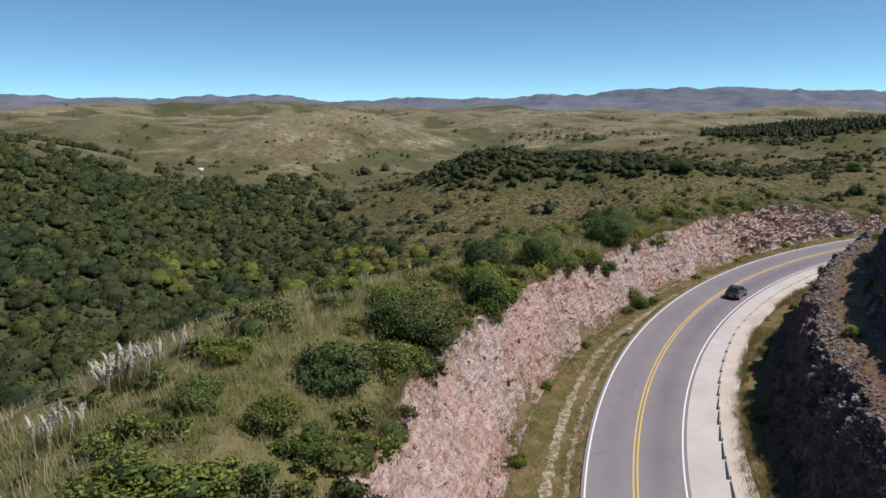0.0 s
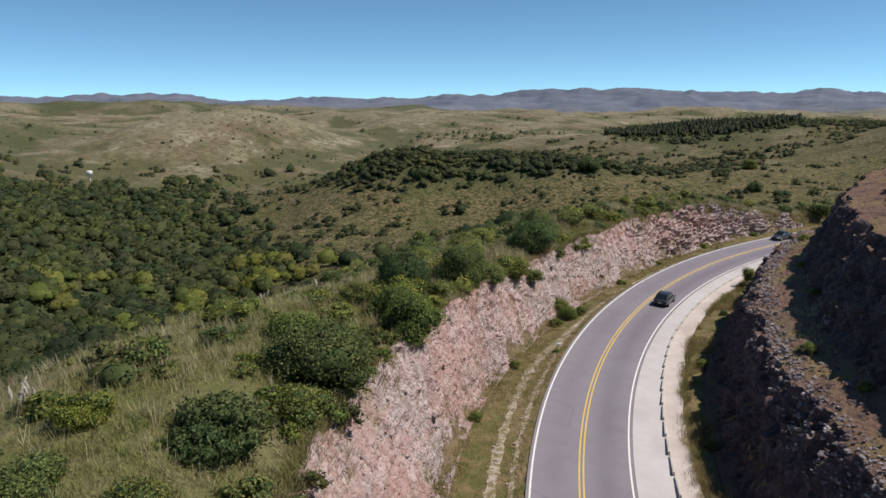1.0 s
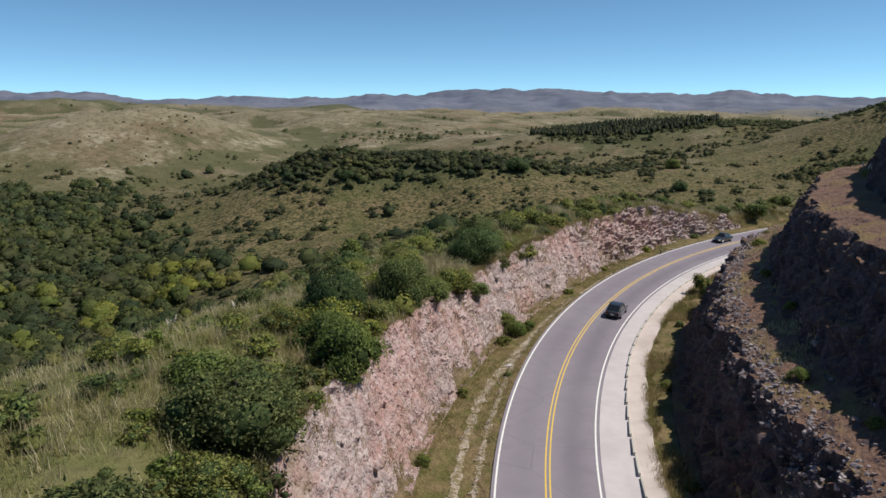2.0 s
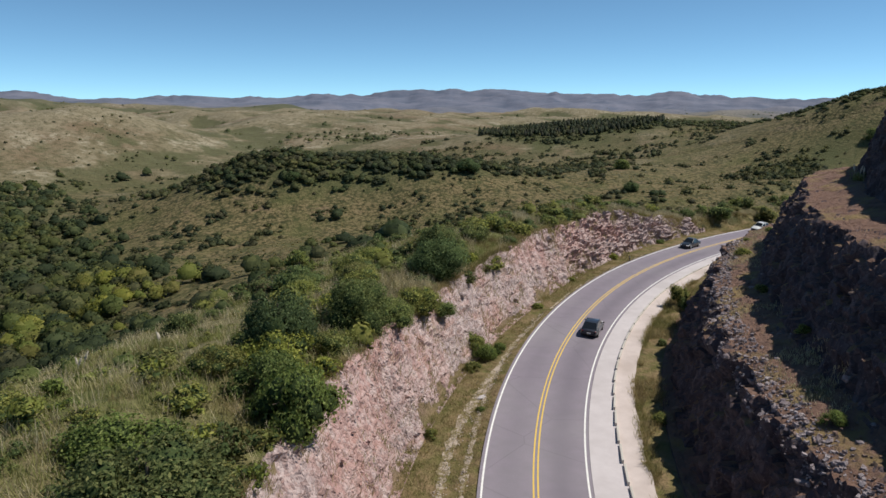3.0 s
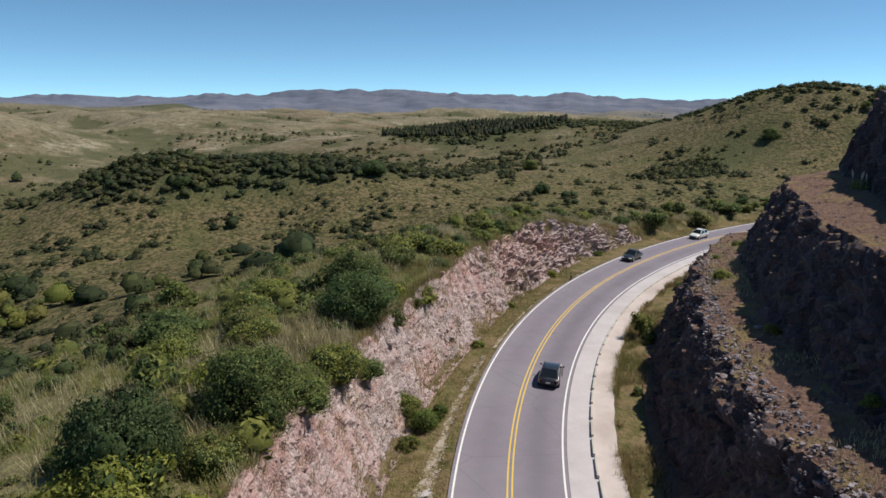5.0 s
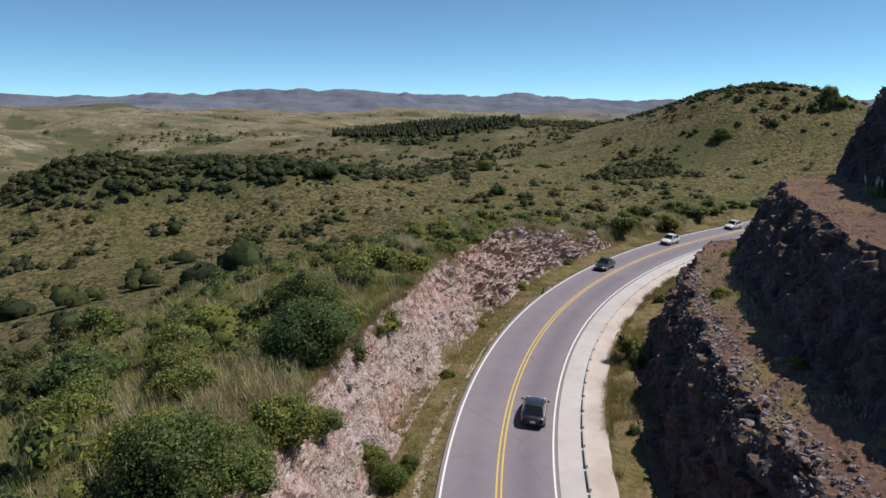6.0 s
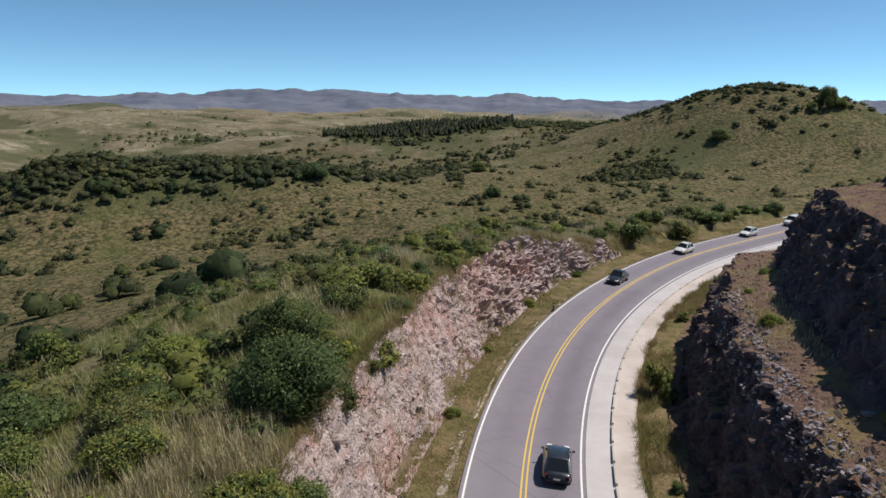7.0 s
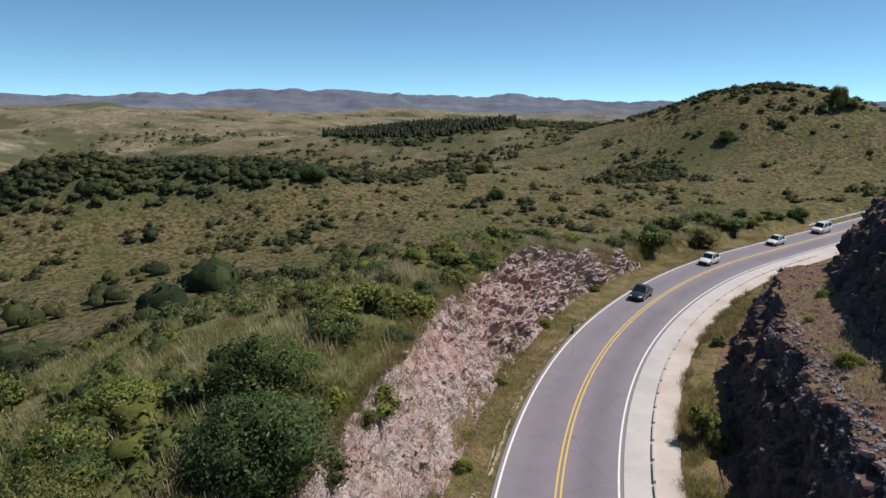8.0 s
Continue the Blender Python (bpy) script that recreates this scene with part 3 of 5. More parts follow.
def crown(rng, lumps, leaves, size, width, height, spread=0.30, low=0.25):
    """Leaves over the lumps, and the inner mass behind them; the normals follow the rounded crown."""
    c, r = crown_shape(rng, lumps, spread, low)
    scale = np.array((width, width, height))
    middle = np.array((0, 0, 0.36))
    pick = rng.choice(lumps, leaves, p=r**2 / (r**2).sum())
    d = rng.normal(size=(leaves, 3))
    d[:, 2] = d[:, 2] + 0.35
    d = unit(d)
    P = c[pick] + d * (r[pick] * (1.0 + 0.16 * rng.normal(size=leaves)))[:, None]
    P[:, 2] = np.maximum(P[:, 2], 0.02)
    quads = leaf_quads(P * scale, d / scale + rng.normal(size=d.shape) * 1.0 / width, size, rng, 0.5)
    N = unit(0.75 * d + 0.45 * unit((P - middle) * scale) + 0.55 * rng.normal(size=d.shape))
    u, w = np.linspace(0.15, np.pi - 0.15, 5), np.arange(7) * 2 * np.pi / 6
    ball = np.stack([np.outer(np.sin(u), np.cos(w)), np.outer(np.sin(u), np.sin(w)), np.outer(np.cos(u), np.ones(7))], -1).reshape(-1, 3)
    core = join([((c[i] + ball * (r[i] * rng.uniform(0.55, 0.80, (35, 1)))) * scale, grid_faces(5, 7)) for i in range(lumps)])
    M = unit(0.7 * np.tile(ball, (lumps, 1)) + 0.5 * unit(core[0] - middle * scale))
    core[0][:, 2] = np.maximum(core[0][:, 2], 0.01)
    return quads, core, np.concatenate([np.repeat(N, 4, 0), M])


def make_plant(kind, seed, width, height, leaves, size, material, name, lumps=12, stem=0.4):
    """A tree or shrub of its own: trunk with limbs, and a crown."""
    rng = np.random.default_rng(seed)
    base = new(name)
    base.empty_display_size = 0.2
    quads, core, normals = crown(rng, lumps, leaves, size, width, height, low=0.22 if kind == "shrub" else 0.34)
    tubes = []
    stems = 1 if kind == "tree" else 3
    for i in range(stems):
        a = rng.uniform(0, 2 * np.pi)
        lean = np.array((math.cos(a), math.sin(a), 0)) * width * (0.05 if stems == 1 else 0.13)
        rad = height * (0.035 if stems == 1 else 0.018)
        pts = [np.array((0, 0, -0.4)) + lean * 0.1, lean * 0.4 + (0, 0, height * 0.22), lean + (0, 0, height * 0.5), lean * 1.2 + (0, 0, height * 0.72)]
        tubes.append(tube(pts, (rad * 1.25, rad, rad * 0.7, rad * 0.25), 7 if kind == "tree" else 4))
        for j in range(3 if kind == "tree" else 1):
            b = rng.uniform(0, 2 * np.pi)
            p = pts[1] * 0.4 + pts[2] * 0.6
            q = p + np.array((math.cos(b) * width * 0.25, math.sin(b) * width * 0.25, height * rng.uniform(0.12, 0.25)))
            tubes.append(tube([p, (p + q) / 2 + (0, 0, 0.1), q], (rad * 0.55, rad * 0.4, rad * 0.15), 4))
    v, f = join(tubes)
    child("trunk", mesh_from("trunk", v, f, M_BARK), base)
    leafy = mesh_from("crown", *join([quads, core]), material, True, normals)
    # the core gets the dark colour that stands in for shade inside the crown
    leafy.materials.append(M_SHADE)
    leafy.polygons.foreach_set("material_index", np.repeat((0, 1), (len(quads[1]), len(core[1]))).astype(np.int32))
    child("crown", leafy, base)
    return base


def height_at(x, y):
    return float(land(np.array([float(x)]), np.array([float(y)]))[0])


STOCK = {}


def plant(species, x, y, width, height, label, group, name="shrub", category="shrub", sink=0.12):
    """Sets one plant of a species on the ground; the species' few forms are built once each."""
    rng = np.random.default_rng(int(abs(x) * 131 + abs(y) * 17) % 100000)
    if species in ("green bush", "dark bush") and math.hypot(x - 20, y - 60) > 55:
        species = "far " + species
    forms = SPECIES[species][0]
    number = rng.integers(forms)
    key = (species, int(number), name)
    m = pose(x, y, height_at(x, y) - sink, 0, 0, rng.uniform(0, 360))
    if key not in STOCK:
        _, kind, w, h, leaves, size, material, lumps = SPECIES[species]
        STOCK[key] = (make_plant(kind, 100 + 7 * number + 31 * len(species), w, h, leaves, size, material, name, lumps), w, h)
        ob, w, h = STOCK[key]
        ob.matrix_basis = m @ Matrix.Diagonal((width / w, width / w, height / h, 1))
    else:
        first, w, h = STOCK[key]
        ob = copy_thing(first, Matrix.Identity(4))
        ob.matrix_basis = m @ Matrix.Diagonal((width / w, width / w, height / h, 1))
    return tagged(ob, label, category, group)


# forms, kind, width, height, leaves, leaf size, material, lumps
SPECIES = {
    "dark tree": (4, "tree", 6.0, 5.0, 15000, 0.100, M_DARK, 30),
    "green bush": (4, "shrub", 4.0, 3.0, 5000, 0.090, M_MID, 20),
    "bright bush": (4, "shrub", 4.0, 2.6, 5000, 0.088, M_BRIGHT, 20),
    "dark bush": (3, "shrub", 3.4, 2.4, 3000, 0.105, M_DARK, 16),
    "far green bush": (4, "shrub", 4.0, 3.0, 1100, 0.17, M_MID, 14),
    "far dark bush": (3, "shrub", 3.4, 2.4, 1000, 0.16, M_DARK, 12),
    "olive shrub": (5, "shrub", 2.0, 1.3, 340, 0.115, M_OLIVE, 7),
    "green shrub": (5, "shrub", 2.0, 1.3, 380, 0.11, M_MID, 7),
    "bright shrub": (4, "shrub", 2.0, 1.1, 380, 0.11, M_BRIGHT, 7),
}


# ---------------------------------------------------------------- road, apron, kerb


def road_things():
    me = strip("road", -30, 298, -3.78, 3.78, 0.0, M_ASPHALT, columns=25)
    across = np.concatenate([[-3.78], np.linspace(-3.78, 3.78, 25), [3.78]])
    wear = np.exp(-(((np.abs(across) - 1.75) / 0.95) ** 2)) * np.where(across > 0, 1.0, 0.6)
    a = me.attributes.new("wear", "FLOAT", "POINT")
    a.data.foreach_set("value", np.tile(wear, len(me.vertices) // 27).astype(np.float32))
    road = tagged(new("road", me), "grey two-lane asphalt road bending round a hillside", "road", kind="structure")
    for d in (-3.5, 3.5):
        child("edge_line", strip("edge_line", -30, 298, d - 0.065, d + 0.065, 0.006, M_WHITE, thick=0.004), road, "worn white edge line")
    for d in (-0.15, 0.15):
        child("centre_line", strip("centre_line", -30, 298, d - 0.055, d + 0.055, 0.006, M_YELLOW, thick=0.004), road, "worn yellow centre line")
    kerb_d = lambda s: 5.62 + 1.5 * np.clip((100 - s) / 50, 0, 1.4)
    pad_d = lambda s: kerb_d(s) + 1.75 - 0.25 * np.clip((90 - s) / 50, 0, 1) + 0.09 * rough(s, 0 * s, 2.3, 3, 91)
    apron = tagged(new("pavement", strip("pavement", -30, 298, 3.80, kerb_d, -0.012, M_APRON, columns=4)), "pale concrete drainage apron along the road", "apron", kind="structure")
    pad = tagged(new("pavement_pad", strip("pavement_pad", -30, 298, lambda s: kerb_d(s) + 0.02, pad_d, 0.03, M_PAD, step=0.5, columns=4, thick=0.3)), "sandy rough concrete strip behind the kerb", "concrete strip", kind="structure")
    kerb = tagged(new("kerb"), "low broken line of pale concrete kerb blocks", "kerb", kind="structure")
    bm = bmesh.new()
    bmesh.ops.create_cube(bm, size=1, matrix=Matrix.Diagonal((2.62, 0.17, 0.34, 1)))
    bmesh.ops.bevel(bm, geom=bm.edges[:], offset=0.02, segments=1, affect="EDGES")
    block = bpy.data.meshes.new("kerb_block")
    bm.to_mesh(block)
    bm.free()
    block.materials.append(M_KERB)
    s = 34.0
    while s < 205:
        p, h = on_road(s, kerb_d(s) + 0.02, 0.06 - 0.07 * float(ease(112, 150, s))), math.degrees(np.interp(s, SS, HEAD))
        child("kerb_block", block, kerb, m=pose(*p, 0, 0, h))
        s += 3.05
    # wheel tracks worn into the verge
    for d0, w, s1, turn in ((-6.25, 0.36, 101, 17), (-4.75, 0.24, 154, 37)):
        mid = lambda s: d0 + (abs(d0) - 5.1) * ease(s1 - 16, s1, s) * (s1 < 110) + 0.07 * rough(s, 0 * s, 9, 2, turn) + (-0.35 * ease(86, 100, s) + 0.75 * ease(104, 122, s)) * (s1 > 110)
        half = lambda s: w * (0.95 + 0.5 * rough(s, 0 * s, 0.8, 3, turn + 6))
        track = strip("ground_track", 20, s1, lambda s: mid(s) - half(s), lambda s: mid(s) + half(s), 0.0, M_TRACK, step=0.25, columns=4, thick=0.2)
        co = np.empty(len(track.vertices) * 3)
        track.vertices.foreach_get("co", co)
        co = co.reshape(-1, 3)
        co[:, 2] = land(co[:, 0], co[:, 1]) + np.tile((-0.15, 0.035, 0.045, 0.045, 0.035, -0.15), len(co) // 6)
        track.vertices.foreach_set("co", co.ravel())
        tagged(new("ground_track", track), "bare gravel wheel track in the verge", "track", kind="structure")


road_things()


# ---------------------------------------------------------------- rock faces


def cells(P, size, seed):
    """Broken-rock pattern: a value for the block that each point lies in, and how far the point is from the block's edge."""
    q = P / size
    base = np.floor(q)
    best, second, value = np.full(len(q), 9.0), np.full(len(q), 9.0), np.zeros(len(q))
    for i in (-1, 0, 1):
        for j in (-1, 0, 1):
            for k in (-1, 0, 1):
                c = base + (i, j, k)
                h = np.sin(c @ np.array((12.9898, 78.233, 37.719)) + seed) * 43758.5453
                h -= np.floor(h)
                g = np.stack([h, (h * 57.31) % 1, (h * 131.7) % 1], 1)
                dist = np.linalg.norm(c + g - q, axis=1)
                closer = dist < best
                second = np.where(closer, best, np.minimum(second, dist))
                value = np.where(closer, (h * 311.1) % 1, value)
                best = np.where(closer, dist, best)
    return value * 2 - 1, second - best


def rock_sheet(name, s, D, amount, material, squash=(1, 1, 1), lift=0.1, beds=None):
    """A broken rock surface over the ground's own form. D: distances from the centre line, a row for each s."""
    S = np.repeat(s[:, None], D.shape[1], 1)
    P = on_road(S, D)
    P[..., 2] = land(P[..., 0].ravel(), P[..., 1].ravel()).reshape(D.shape) + lift
    n = np.cross(np.gradient(P, axis=1), np.gradient(P, axis=0))
    n *= np.sign(n[..., 2:3] + 1e-9)
    n /= np.linalg.norm(n, axis=2)[..., None] + 1e-9
    flat = P.reshape(-1, 3) * squash
    huge, _ = cells(flat, 2.9, 13)
    big, _ = cells(flat + 0.35 * np.stack([rough(flat[:, 0] + flat[:, 2], flat[:, 1], 0.8, 2, 5)] * 3, 1), 1.5, 3)
    small, edge = cells(flat, 0.62, 8)
    amt = amount(S, D, n[..., 2])
    move = (0.30 * huge + 0.30 * big + 0.18 * small - 0.10 * (edge < 0.10)).reshape(D.shape) * amt
    if beds is not None:
        level = P[..., 2] / 0.8 + 1.5 * huge.reshape(D.shape) + 0.5 * big.reshape(D.shape) + 0.3 * rough(P[..., 0], P[..., 1], 2.0, 2, 51)
        step = level - np.floor(level)
        move = move + beds(S) * (0.5 - step) * (0.6 + 0.4 * big.reshape(D.shape))
    fade = np.minimum(1, np.minimum(np.arange(D.shape[1]), np.arange(D.shape[1])[::-1]) / 4.0)
    P = P + n * (move * fade)[..., None]
    P[:, 0, 2] -= 0.5
    P[:, -1, 2] -= 0.5
    me = mesh_from(name, P.reshape(-1, 3), grid_faces(*D.shape), material, smooth=False)
    return me, P


def rock_faces():
    s = np.arange(20, 181, 0.24)
    foot = np.interp(s, *CUT_FOOT)
    width = np.interp(s, *CUT_LEAN) * np.interp(s, *CUT_HEIGHT)
    lo, hi = foot + 0.9, foot - width - 0.5 - 1.3 * np.clip(rough(s, 0 * s, 6, 3, 47), 0, 1)
    D = lo[:, None] + (hi - lo)[:, None] * np.linspace(0, 1, 46)
    ledges = lambda S, D, up: (0.42 + 1.15 * ease(118, 150, S)) * (1 - 0.3 * ease(150, 210, S))
    me, P = rock_sheet("rock_face_pink", s, D, ledges, M_CUT, (1, 1, 1.5), 0.06, lambda S: 0.15 + 0.5 * ease(136, 152, S))
    a = tagged(new("rock_face_pink", me), "broken pink rock cutting above the grassy verge", "rock face", kind="structure")
    s2 = np.arange(10, 190, 0.26)
    prof = np.concatenate([np.linspace(9.6, 14.6, 40), np.linspace(14.8, 18.4, 18), np.linspace(18.6, 22.6, 32), np.linspace(22.9, 23.3, 2), np.linspace(23.6, 26.8, 10), np.linspace(27.1, 30.4, 24), np.linspace(30.8, 33, 5)])
    D2 = np.repeat(prof[None], len(s2), 0)
    crag = lambda S, D, up: 0.22 + 1.0 * (1 - ease(0.45, 0.85, up))
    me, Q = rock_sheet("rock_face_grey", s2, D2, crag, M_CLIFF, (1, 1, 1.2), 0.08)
    b = tagged(new("rock_face_grey", me), "grey and purple stepped rock cutting with gravel benches", "rock face", kind="structure")
    return a, P, b, Q, prof, s, s2


FACE_PINK, PINK, FACE_GREY, GREY, GREY_D, PINK_S, GREY_S = rock_faces()


def stone_meshes(count, material, name, seed):
    out = []
    rng = np.random.default_rng(seed)
    for i in range(count):
        bm = bmesh.new()
        bmesh.ops.create_icosphere(bm, subdivisions=1, radius=0.5)
        cut = [(Vector(rng.normal(size=3)).normalized(), rng.uniform(0.22, 0.4)) for _ in range(7)]
        for v in bm.verts:
            for n, d in cut:
                over = v.co.dot(n) - d
                if over > 0:
                    v.co -= n * over
        me = bpy.data.meshes.new(name)
        bm.to_mesh(me)
        bm.free()
        me.materials.append(material)
        out.append(me)
    return out


def rubble(name, P, rows, cols, count, small, large, material, label, seed):
    """Chips of rock lying over a face: many tiny wedges in one object."""
    rng = np.random.default_rng(seed)
    i, j = rows(rng, count), cols(rng, count)
    at = P[i, j] + rng.normal(size=(count, 3)) * 0.08
    k = small + (large - small) * rng.uniform(0, 1, count) ** 2.5
    v = rng.uniform(0.35, 1.0, (count, 8, 1)) * np.array([(x, y, z) for z in (-0.5, 0.5) for x, y in ((-0.6, -0.5), (0.6, -0.5), (0.6, 0.5), (-0.6, 0.5))]) * (1, 1, 0.7)
    a, b = rng.uniform(0, 2 * np.pi, count), rng.uniform(-0.6, 0.6, count)
    ca, sa, cb, sb = np.cos(a)[:, None], np.sin(a)[:, None], np.cos(b)[:, None], np.sin(b)[:, None]
    x, z = v[..., 0] * cb + v[..., 2] * sb, v[..., 2] * cb - v[..., 0] * sb
    v = np.stack([x * ca - v[..., 1] * sa, x * sa + v[..., 1] * ca, z], -1) * k[:, None, None] + at[:, None, :]
    box = np.array([(0, 3, 2, 1), (4, 5, 6, 7), (0, 1, 5, 4), (1, 2, 6, 5), (2, 3, 7, 6), (3, 0, 4, 7)])
    f = (np.arange(count)[:, None, None] * 8 + box).reshape(-1, 4)
    tagged(new(name, mesh_from(name, v.reshape(-1, 3), f, material, False)), label, "rubble", kind="stuff")


def loose_stones():
    rubble("pink_rubble", PINK, lambda r, n: r.integers(60, len(PINK_S) - 60, n), lambda r, n: r.integers(2, 44, n), 3000, 0.06, 0.26, M_CUT, "loose pink rock chips on the cutting", 4)
    near = [int(np.abs(GREY_D - d).argmin()) for d in (13.4, 18.8)]
    rubble("grey_rubble", GREY, lambda r, n: r.integers(60, len(GREY_S) - 30, n), lambda r, n: r.integers(near[0], near[1], n), 5200, 0.04, 0.24, M_GRAVEL, "loose brown rock chips on the bench", 5)
    near = [int(np.abs(GREY_D - d).argmin()) for d in (13.2, 15.4)]
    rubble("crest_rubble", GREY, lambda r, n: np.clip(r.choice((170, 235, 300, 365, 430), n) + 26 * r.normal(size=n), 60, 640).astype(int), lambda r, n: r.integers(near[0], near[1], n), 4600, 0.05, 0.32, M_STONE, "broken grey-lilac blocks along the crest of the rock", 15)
    for seed, d0, s0, s1 in ((41, -6.2, 34, 98), (42, -4.75, 34, 118)):
        q = np.arange(s0, s1, 0.2)
        lane = on_road(np.repeat(q[:, None], 9, 1), d0 + 0.9 * ease(s1 - 18, s1, q)[:, None] * (seed == 41) + np.linspace(-0.42, 0.42, 9))
        lane[..., 2] = land(lane[..., 0].ravel(), lane[..., 1].ravel()).reshape(lane.shape[:2]) + 0.03
        rubble("track_chips", lane, lambda r, n: r.integers(0, len(q), n), lambda r, n: np.clip(4 + 1.7 * r.normal(size=n), 0, 8).astype(int), 1500, 0.04, 0.15, M_CHIP, "pale stone chips strewn along the wheel track", seed)
    rng = np.random.default_rng(12)
    pink, grey = stone_meshes(6, M_CUT, "rock", 1), stone_meshes(6, M_STONE, "rock", 2)
    for _ in range(150):
        i = int(np.interp(rng.normal(160, 7) if rng.uniform() < 0.62 else rng.uniform(60, 150), PINK_S, np.arange(len(PINK_S))))
        j = rng.integers(3, 40)
        k = rng.uniform(0.35, 1.0)
        child("rock", pink[rng.integers(6)], FACE_PINK, m=pose(*PINK[i, j], rng.uniform(-20, 20), rng.uniform(-20, 20), rng.uniform(0, 360)) @ Matrix.Diagonal((k * 1.5, k, k * 0.6, 1)))
    for _ in range(260):
        i = rng.integers(90, 480)
        d = rng.normal(14.3, 0.55) if rng.uniform() < 0.85 else rng.uniform(15, 18.5)
        j = int(np.abs(GREY_D - d).argmin())
        k = rng.uniform(0.2, 0.75) ** 1.5 + 0.1
        child("rock", grey[rng.integers(6)], FACE_GREY, m=pose(*GREY[i, j], rng.uniform(-25, 25), rng.uniform(-25, 25), rng.uniform(0, 360)) @ Matrix.Diagonal((k * 1.25, k, k * 0.75, 1)))
    slab = new("stone_slab", pink[0])
    x, y = on_road(93.5, -5.2)[:2]
    slab.matrix_basis = pose(x, y, height_at(x, y) + 0.05, 0, 0, 40) @ Matrix.Diagonal((1.5, 0.8, 0.35, 1))
    slab.data = slab.data.copy()
    slab.data.materials.clear()
    slab.data.materials.append(M_APRON)
    tagged(slab, "flat pale stone slab lying in the verge", "stone slab")


# ---------------------------------------------------------------- plants near the road


def bank_plants():
    bank = "bushes on the bank above the road"
    for x, y, w, h in ((5.5, 55.0, 7.2, 4.9), (15.0, 74.5, 5.0, 5.2), (22.2, 79.4, 5.0, 4.4), (35.4, 93.4, 5.9, 4.6), (38.4, 100.4, 4.8, 4.4)):
        plant("dark tree", x, y, w, h, "dense dark green tree on the bank above the cutting", "trees above the cutting", "tree", "tree")
    for x, y, w, h in ((12.9, 63.0, 4.6, 3.9), (-7.4, 48.0, 3.2, 2.0), (-4.2, 38.3, 3.4, 2.1), (-8.1, 31.5, 7.4, 2.6), (-2.3, 37.5, 3.3, 1.9), (12.0, 67.0, 4.6, 3.2), (9.8, 70.3, 3.4, 2.0), (14.2, 70.6, 5.6, 3.6), (36.6, 97.0, 2.4, 1.7), (33.8, 108.2, 4.2, 2.3), (23.1, 83.0, 5.3, 2.8), (20.9, 90.5, 4.2, 2.5), (31.8, 105.5, 6.2, 2.6), (4.8, 60.7, 5.7, 2.4), (28.2, 96.9, 4.0, 2.2)):
        plant("bright bush", x, y, w, h, "bright green bush in long grass", bank, "bush", "bush")
    for x, y, w, h in ((24.6, 78.8, 3.8, 2.6), (3.6, 49.8, 4.2, 2.8), (-8.9, 41.1, 3.2, 2.0), (-10.3, 39.0, 1.6, 1.2), (0.6, 38.2, 1.7, 1.2), (2.4, 40.5, 2.2, 1.5), (-1.2, 67.4, 3.7, 2.0), (29.1, 100.7, 4.5, 3.4), (21.8, 96.8, 4.1, 2.8), (13.9, 101.2, 2.4, 1.5), (28.9, 83.6, 3.6, 2.8), (49.1, 111.1, 3.9, 2.3), (50.6, 105.3, 2.5, 1.4), (27.0, 94.6, 3.8, 2.7), (32.3, 86.2, 3.0, 1.7), (26.4, 82.4, 2.9, 1.8)):
        plant("green bush", x, y, w, h, "mid green rounded bush in long grass", bank, "bush", "bush")
    for x, y, w, h in ((47.2, 108.2, 3.7, 2.1), (125.6, 132.4, 5.6, 3.8), (105.0, 132.4, 3.2, 2.7), (137.4, 134.5, 5.7, 2.9), (29.3, 97.4, 3.6, 1.9), (46.4, 122.5, 2.8, 1.7), (36.6, 88.0, 2.5, 1.6), (18.5, 74.5, 3.2, 2.4), (26.0, 90.5, 3.4, 2.2), (119.0, 134.6, 4.0, 2.4), (98.0, 134.5, 3.2, 2.0), (84.0, 129.5, 3.0, 1.8)):
        plant("green bush", x, y, w, h, "mid green rounded bush in long grass", bank, "bush", "bush")
    for x, y, w, h in ((-1.6, 44.7, 3.4, 2.2), (-1.0, 46.1, 4.4, 2.6), (27.8, 121.7, 4.4, 3.4), (20.8, 128.7, 3.0, 1.7), (70.1, 121.2, 3.4, 1.9), (113.8, 132.2, 4.6, 3.4), (44.6, 137.3, 3.1, 2.2), (41.0, 128.0, 2.6, 1.7), (20.0, 108.0, 3.2, 2.0), (35.0, 118.0, 2.2, 1.4), (54.0, 135.0, 2.6, 1.7), (10.0, 92.0, 3.0, 2.2), (23.1, 102.7, 5.3, 3.3)):
        plant("dark bush", x, y, w, h, "dark green bush on the grassy slope", bank, "bush", "bush")
    rng = np.random.default_rng(9)
    for _ in range(58):
        s = rng.uniform(112, 236)
        d = np.interp(s, *CUT_FOOT) - np.interp(s, *CUT_LEAN) * np.interp(s, *CUT_HEIGHT) - 0.6 - abs(rng.normal()) * 4.5
        x, y = on_road(s, d)[:2]
        w = rng.uniform(1.6, 3.8)
        kind = ("dark bush", "green bush", "green bush")[rng.integers(3)]
        plant(kind, x, y, w, w * rng.uniform(0.55, 0.8), "rounded green bush along the brow of the cutting", "bushes along the brow", "bush", "bush")
